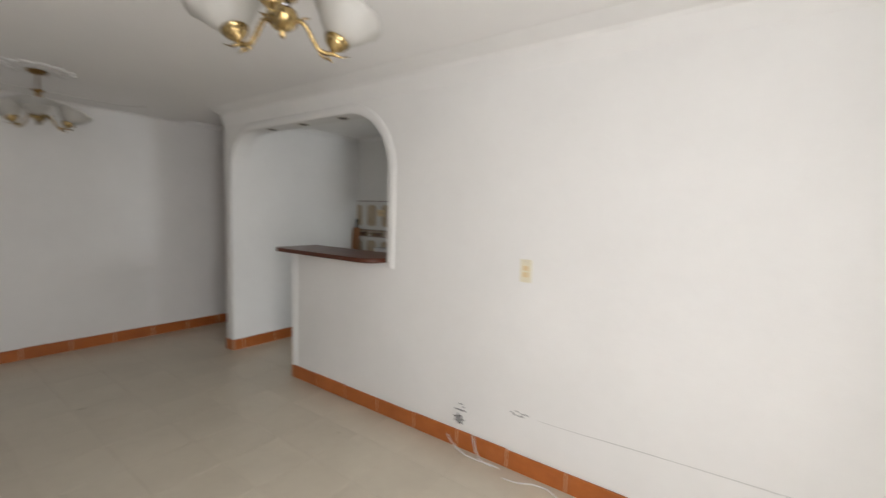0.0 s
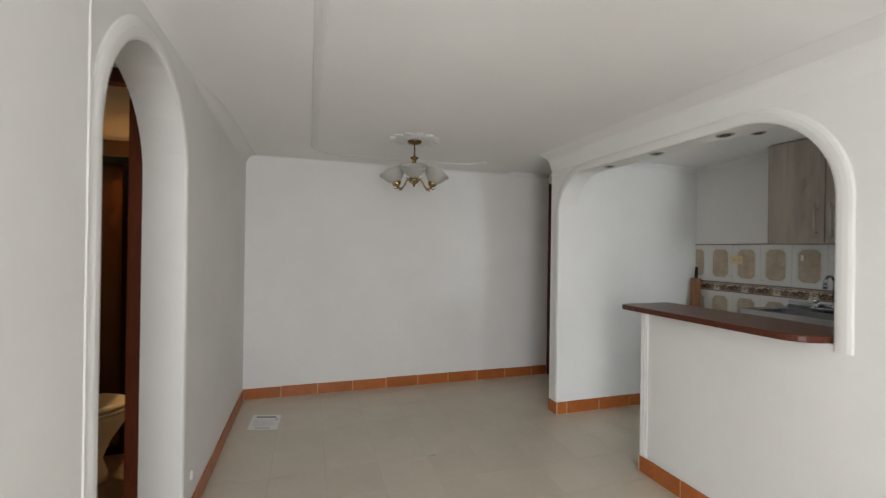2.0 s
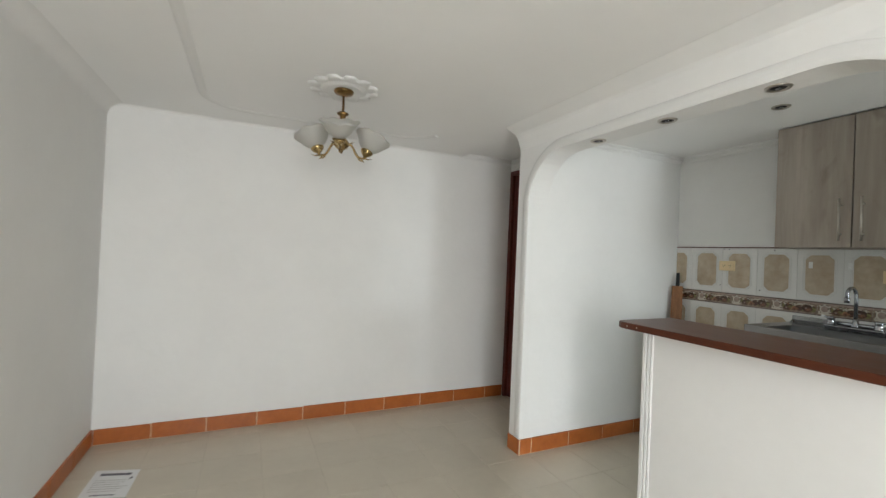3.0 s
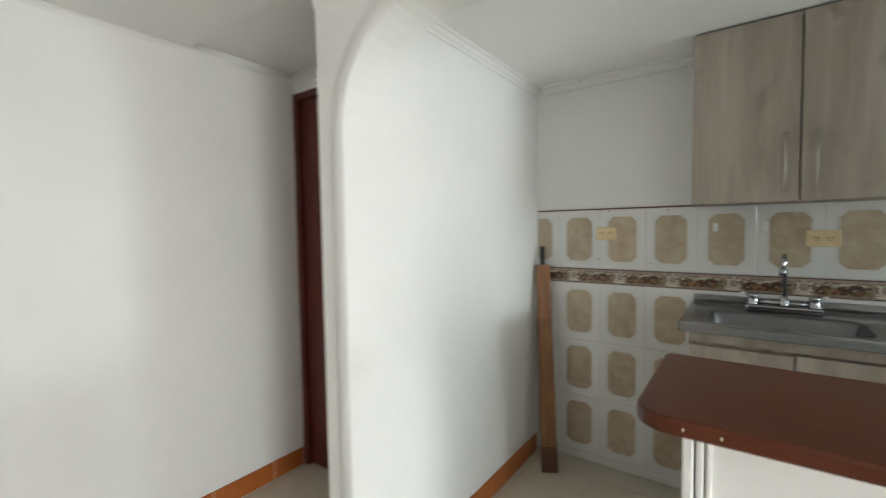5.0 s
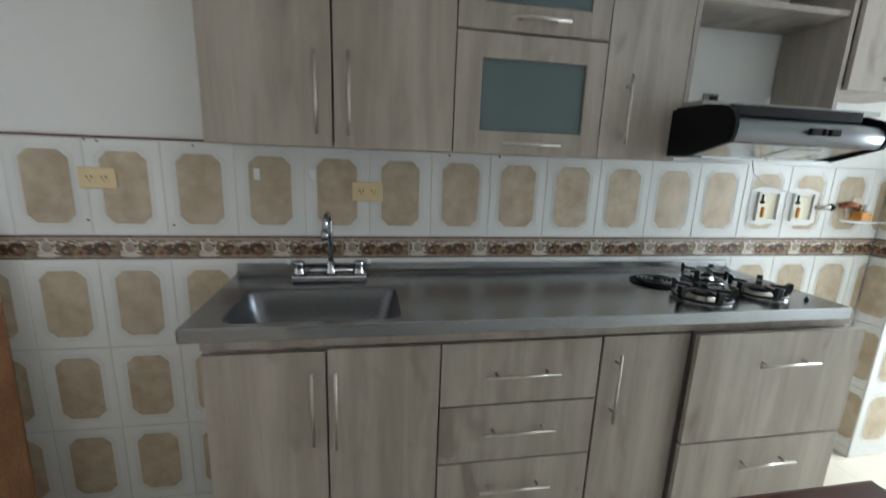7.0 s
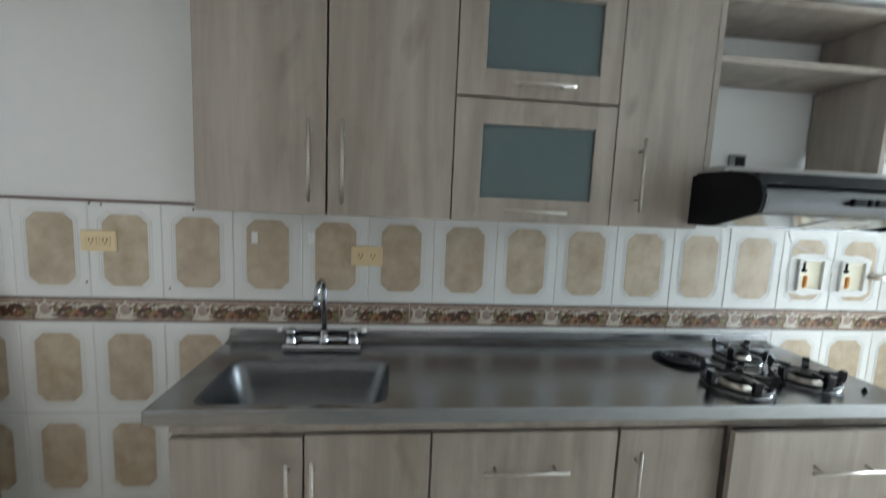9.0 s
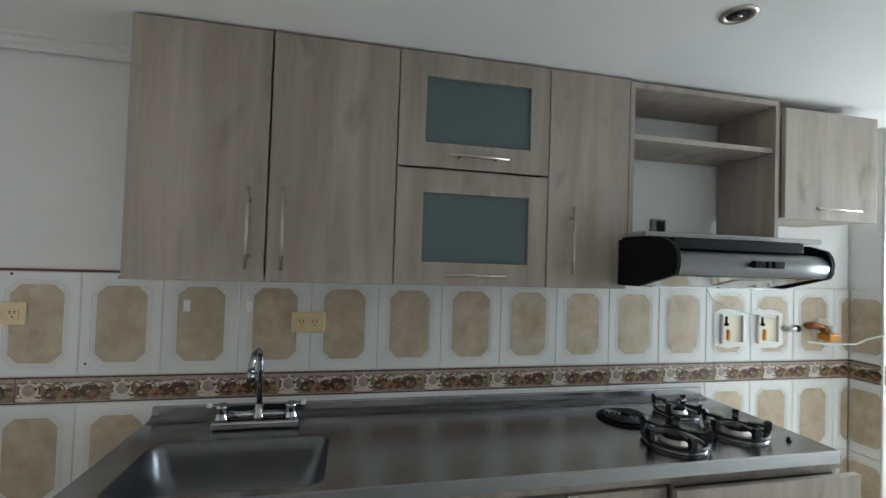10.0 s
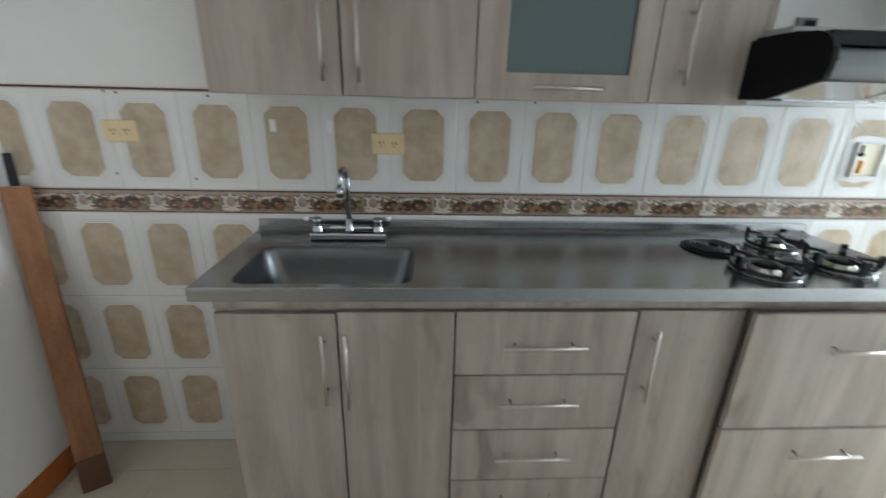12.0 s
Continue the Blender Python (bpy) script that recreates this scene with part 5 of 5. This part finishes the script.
def wall_tile(u0, u1, v0, v1, octs=True):
    """One wall tile, u along the wall and v up, centred on its octagon; its glazed face looks to -x."""
    bm = bmesh.new()
    g = 0.0008
    lo = [(u0 + g, v0 + g), (u1 - g, v0 + g), (u1 - g, v1 - g), (u0 + g, v1 - g)]
    b = 0.0022
    hi = [(u0 + g + b, v0 + g + b), (u1 - g - b, v0 + g + b), (u1 - g - b, v1 - g - b), (u0 + g + b, v1 - g - b)]
    rows = [[bm.verts.new((x, p[0], p[1])) for p in q] for x, q in ((0.0075, lo), (0.0018, lo), (0.0, hi))]
    for r0, r1 in zip(rows, rows[1:]):
        for k in range(4):
            bm.faces.new((r0[k], r0[(k + 1) % 4], r1[(k + 1) % 4], r1[k]))
    bm.faces.new(rows[-1])
    if octs:
        o = bmesh.new()
        pts = octagon(0.069, 0.118, 0.027)
        prism(o, pts, 0, -0.0007, 0.0004, 1)
        for off, w in ((0.0045, 0.0016), (0.012, 0.0012)):
            s = octagon(0.069 + off, 0.118 + off, 0.027 + off * 0.42)
            s2 = octagon(0.069 + off + w, 0.118 + off + w, 0.027 + (off + w) * 0.42)
            va = [o.verts.new((-0.0009, *p)) for p in s]
            vb = [o.verts.new((-0.0009, *p)) for p in s2]
            vc = [o.verts.new((0.0004, *p)) for p in s2]
            vd = [o.verts.new((0.0004, *p)) for p in s]
            for q0, q1 in ((vd, va), (va, vb), (vb, vc)):
                for k in range(8):
                    f = o.faces.new((q0[k], q0[(k + 1) % 8], q1[(k + 1) % 8], q1[k]))
                    f.material_index = 2
        for co, no in (((0, u0 + 0.004, 0), (0, -1, 0)), ((0, u1 - 0.004, 0), (0, 1, 0)), ((0, 0, v0 + 0.004), (0, 0, -1)), ((0, 0, v1 - 0.004), (0, 0, 1))):
            bmesh.ops.bisect_plane(o, geom=list(o.verts) + list(o.edges) + list(o.faces), plane_co=co, plane_no=no, clear_outer=True)
        tmp = bpy.data.meshes.new("tmp")
        o.to_mesh(tmp)
        o.free()
        bm.from_mesh(tmp)
        bpy.data.meshes.remove(tmp)
    bmesh.ops.recalc_face_normals(bm, faces=list(bm.faces))
    return mesh_of("tile", bm, [M_TILE, M_OCT, M_RIM])


def frieze_tile(u0, u1):
    """One border tile: brown ground, dark edge lines, a pale ring and painted fruit."""
    hh = 0.0475
    bm = bmesh.new()
    box(bm, 0.0, 0.0075, u0 + 0.0008, u1 - 0.0008, -hh + 0.001, hh - 0.001, mi=0)

    def blob(u, v, a, b, n, mi, lift, turn=0.0):
        pts = []
        for k in range(n):
            t = 2 * math.pi * k / n
            p, q = a * math.cos(t), b * math.sin(t)
            pts.append((u + p * math.cos(turn) - q * math.sin(turn), v + p * math.sin(turn) + q * math.cos(turn)))
        if all(u0 + 0.001 < p[0] < u1 - 0.001 for p in pts):
            prism(bm, pts, 0, -lift, 0.0004, mi)

    def bar(v0, v1, mi, lift):
        prism(bm, [(u0 + 0.0009, v0), (u1 - 0.0009, v0), (u1 - 0.0009, v1), (u0 + 0.0009, v1)], 0, -lift, 0.0004, mi)
    bar(hh - 0.006, hh - 0.0015, 1, 0.0003)
    bar(-hh + 0.0015, -hh + 0.006, 1, 0.0003)
    bar(-hh + 0.006, -hh + 0.010, 6, 0.0003)
    bar(0.028, 0.040, 6, 0.00025)
    blob(-0.076, -0.006, 0.036, 0.024, 16, 1, 0.0004, 0.1)
    blob(0.016, -0.008, 0.040, 0.022, 16, 1, 0.0004, -0.1)
    for k in range(5):
        blob(-0.100 + 0.034 * k, 0.020 + 0.005 * math.sin(1.9 * k), 0.012, 0.0020, 8, 5, 0.0005, 0.5 * math.cos(1.9 * k))
    for k in range(22):
        blob(-0.110 + 0.0085 * k, -0.006 + 0.018 * math.sin(2.4 * k + 0.6), 0.006, 0.0045, 7, (1, 4, 2, 1, 3, 6)[k % 6], 0.0012, 1.1 * k)
    blob(-0.100, -0.012, 0.015, 0.018, 10, 4, 0.0005, 0.4)
    blob(-0.078, -0.006, 0.023, 0.024, 14, 1, 0.0006)
    blob(-0.078, -0.012, 0.015, 0.013, 12, 2, 0.0009)
    blob(-0.090, 0.016, 0.012, 0.006, 9, 5, 0.0008, 0.5)
    blob(-0.066, 0.022, 0.016, 0.0045, 10, 5, 0.0008, 0.1)
    blob(-0.044, 0.012, 0.006, 0.014, 9, 5, 0.0008, 0.3)
    blob(-0.034, -0.010, 0.018, 0.021, 12, 1, 0.0007)
    blob(-0.034, -0.008, 0.012, 0.014, 12, 2, 0.0010)
    blob(-0.030, 0.018, 0.013, 0.005, 9, 5, 0.0009, -0.3)
    blob(-0.008, -0.014, 0.013, 0.015, 11, 3, 0.0008)
    blob(-0.006, 0.010, 0.012, 0.008, 9, 5, 0.0009, 0.2)
    blob(0.010, 0.020, 0.011, 0.005, 9, 5, 0.0009, -0.5)
    blob(0.014, -0.012, 0.014, 0.016, 11, 4, 0.0007, 0.5)
    blob(0.026, 0.006, 0.011, 0.009, 9, 1, 0.0008, -0.4)
    blob(0.036, -0.016, 0.014, 0.013, 10, 2, 0.0008)
    blob(0.044, 0.012, 0.009, 0.006, 9, 5, 0.0009, 0.6)
    blob(0.050, -0.004, 0.007, 0.012, 9, 4, 0.0008, 0.2)
    for cu in (-0.074, 0.014):
        for k in range(9):
            a = radians(20 + 17.5 * k)
            blob(cu + 0.021 * math.cos(a), -0.004 + 0.026 * math.sin(a), 0.0042, 0.0020, 6, 1, 0.0013, a + math.pi / 2)
        for k in range(3):
            blob(cu, -0.012 - 0.0065 * k, 0.018 - 0.002 * k, 0.0014, 8, 3, 0.0013)
    for k in range(4):
        blob(-0.030 + 0.0065 * k, 0.016 + 0.004 * math.cos(2.1 * k), 0.0062, 0.0022, 7, 5, 0.0013, 0.7 - 0.45 * k)
    blob(0.086, -0.030, 0.034, 0.008, 12, 5, 0.0006)
    blob(0.086, 0.0, 0.029, 0.031, 20, 1, 0.0005)
    blob(0.086, 0.0, 0.025, 0.028, 20, 5, 0.0008)
    blob(0.086, 0.001, 0.0175, 0.020, 18, 6, 0.0011)
    for a in (40, 90, 140, 215, 325):
        blob(0.086 + 0.030 * math.cos(radians(a)), 0.031 * math.sin(radians(a)), 0.007, 0.005, 8, 5, 0.0007, radians(a))
    for v in bm.verts:
        v.co.z *= 0.86
    bmesh.ops.recalc_face_normals(bm, faces=list(bm.faces))
    return mesh_of("border_tile", bm, [M_FRIEZE, M_FDARK, M_FRED, M_FORANGE, M_FGREEN, M_FCREAM, M_FPINK])


def piece(name, me, parent, m):
    ob = new(name, me)
    ob.parent = parent
    ob.matrix_basis = m
    return ob


TP = 0.2240
ROWS = ((1.241, 1.084, 1.398), (0.843, 0.683, 1.000), (0.527, 0.365, 0.681), (0.211, 0.045, 0.363))
cache = {}


def tile_run(parent, centres, lo, hi, place):
    """Rows of octagon tiles and a border along a wall from lo to hi; place(u, v) is a piece's pose."""
    for c in centres:
        u0, u1 = max(lo, c - TP / 2) - c, min(hi, c + TP / 2) - c
        if u1 - u0 < 0.012:
            continue
        for cv, v0, v1 in ROWS:
            key = (round(u0, 3), round(u1, 3), round(v0 - cv, 3), round(v1 - cv, 3))
            if key not in cache:
                cache[key] = wall_tile(u0, u1, v0 - cv, v1 - cv)
            piece("tile", cache[key], parent, place(c, cv))
        key = ("skirt", round(u0, 3), round(u1, 3))
        if key not in cache:
            cache[key] = wall_tile(u0, u1, 0.001, 0.043, False)
        piece("tile", cache[key], parent, place(c, 0))


def border_run(parent, rings, lo, hi, place):
    FP = 0.244
    for c in rings:
        u0, u1 = max(lo, c - FP / 2) - c, min(hi, c + FP / 2) - c
        if u1 - u0 < 0.02:
            continue
        key = ("border", round(u0, 3), round(u1, 3))
        if key not in cache:
            cache[key] = frieze_tile(u0, u1)
        piece("border_tile", cache[key], parent, place(c, 1.042))


on_sink = lambda u, v: Matrix.Translation((XS, u, v))
tile_run(wall_sink, [3.957 - TP * k for k in range(-1, 16)], 0.622, YS - 0.001, on_sink)
border_run(wall_sink, [3.498 - 0.086 - 0.244 * k for k in range(-4, 13)], 0.622, YS - 0.001, on_sink)
part("grout_bed", boxed(XS + 0.0022, XS + 0.0070, 0.622, YS - 0.001, 0.001, 1.398), M_TGROUT, wall_sink)
part("top_edge", boxed(XS - 0.001, XS + 0.0075, 3.402, YS - 0.001, 1.3985, 1.405), M_LINE, wall_sink, "dark red line along tile top")
# short return of the thicker wall, looking to +y
on_return = lambda u, v: Matrix.Translation((XJ + 0.064 + u, 0.62, v)) @ Matrix.Rotation(radians(-90), 4, "Z")
tile_run(wall_jog, [0.0], -0.0625, 0.0625, on_return)
border_run(wall_jog, [0.04], -0.0625, 0.0625, lambda u, v: Matrix.Translation((XJ + 0.064, 0.62, v)) @ Matrix.Rotation(radians(-90), 4, "Z") @ Matrix.Translation((0, u, 0)))
on_jog = lambda u, v: Matrix.Translation((XJ, u, v))
tile_run(wall_jog, [0.50 - TP * k for k in range(0, 7)], YL, 0.617, on_jog)
border_run(wall_jog, [0.51 - 0.244 * k for k in range(0, 7)], YL, 0.617, on_jog)
part("grout_bed", boxed(XJ + 0.0022, XJ + 0.0072, YL, 0.612, 0.001, 1.398), M_TGROUT, wall_jog)
part("grout_bed", boxed(XJ + 0.0078, XS, 0.6122, 0.616, 0.001, 1.398), M_TGROUT, wall_jog)
part("corner_bead", boxed(XJ - 0.001, XJ + 0.008, 0.6125, 0.6205, 0.001, 2.09), M_RIM, wall_jog)


# baseboards of glazed terracotta tiles
def baseboard(name, label, axis, face, sign, lo, hi, first, height=0.098):
    """A run of skirting tiles on a wall whose normal is the axis (0: x, 1: y)."""
    rnd = random.Random(int(abs(face) * 1000) + int(abs(lo) * 100))

    def slab(a, b, t, z0, z1, bev=0.0):
        n0, n1 = sorted((face, face + sign * t))
        return boxed(n0, n1, a, b, z0, z1, bevel=bev) if axis == 0 else boxed(a, b, n0, n1, z0, z1, bevel=bev)
    base = structure(name, slab(lo, hi, 0.0075, 0.0005, height - 0.004), M_PALEGROUT, label, "baseboard")
    a = first
    while a > lo:
        a -= 0.311
    while a < hi:
        p, q = max(a + 0.0028, lo + 0.001), min(a + 0.311 - 0.0028, hi - 0.001)
        if q - p > 0.02:
            part("skirting_tile", slab(p, q, 0.0105 + rnd.uniform(0, 0.0012), 0.003, height + rnd.uniform(-0.002, 0.003), 0.0025), M_TERRA, base)
        a += 0.311
    return base


baseboard("baseboard_far", "glazed orange terracotta tile baseboard along dining wall", 1, YF, -1, XL + 0.012, XH - 0.01, -0.147)
baseboard("baseboard_left", "glazed orange terracotta tile baseboard past the arch", 0, XL, 1, AC + AR + 0.002, YF - 0.013, 4.9)
baseboard("baseboard_arch_jamb", "orange terracotta tile skirting inside the arch", 1, AC + AR, -1, XL - 0.158, XL + 0.010, XL)
baseboard("baseboard_left_front", "orange terracotta tile baseboard along living wall", 0, XL + 0.008, 1, YB + 0.012, 2.517, 2.0)
baseboard("baseboard_right", "glazed orange terracotta tile baseboard below serving bar", 0, XR, -1, YB + 0.012, 3.302, 3.01)
baseboard("baseboard_half_wall_end", "orange terracotta tile skirting at half wall end", 1, 3.301, 1, XR - 0.010, XR + WT, XR)
baseboard("baseboard_pier", "orange terracotta tile skirting on wall end", 0, XR, -1, YS - 0.010, 4.318, 4.19)
baseboard("baseboard_kitchen_side", "glazed orange terracotta tile baseboard on kitchen side wall", 1, YS, -1, XR + 0.001, 3.40, 2.09)
baseboard("baseboard_hall", "orange terracotta tile baseboard in hall", 1, 4.318, 1, XR, XH, 2.1)
baseboard("baseboard_back", "orange terracotta tile baseboard under window", 1, YB, 1, XL + 0.03, XR - 0.012, 0.1)

# floor tiles
FP = 0.311
fcache = {}
rest = bmesh.new()
for i in range(-4, 12):
    for j in range(-24, 4):
        x0, y0 = 0.495 + FP * i, 4.47 + FP * j
        x1, y1 = min(x0 + FP, 3.46), min(y0 + FP, YF + 0.02)
        x0, y0 = max(x0, XL - 0.02), max(y0, YB - 0.02)
        if x1 - x0 < 0.02 or y1 - y0 < 0.02 or (x0 > XR + 0.1 and y1 < YL):
            continue
        g = 0.0008
        if y0 > -0.75:
            key = (round(x1 - x0, 3), round(y1 - y0, 3))
            if key not in fcache:
                w, d = (x1 - x0) / 2 - g, (y1 - y0) / 2 - g
                bm = bmesh.new()
                rows = [[bm.verts.new((sx * (w - q), sy * (d - q), z)) for sx, sy in ((-1, -1), (1, -1), (1, 1), (-1, 1))] for q, z in ((0, -0.0028), (0, -0.0005), (0.0009, 0.0))]
                for r0, r1 in zip(rows, rows[1:]):
                    for k in range(4):
                        bm.faces.new((r0[k], r0[(k + 1) % 4], r1[(k + 1) % 4], r1[k]))
                bm.faces.new(rows[-1])
                fcache[key] = mesh_of("floor_tile", bm, M_FLOOR)
            piece("floor_tile", fcache[key], floor, Matrix.Translation(((x0 + x1) / 2, (y0 + y1) / 2, 0)))
        else:
            box(rest, x0 + g, x1 - g, y0 + g, y1 - g, -0.0028, 0.0)
tagged(part("floor_tile_rest", rest, M_FLOOR, floor), "", "", "", "stuff")
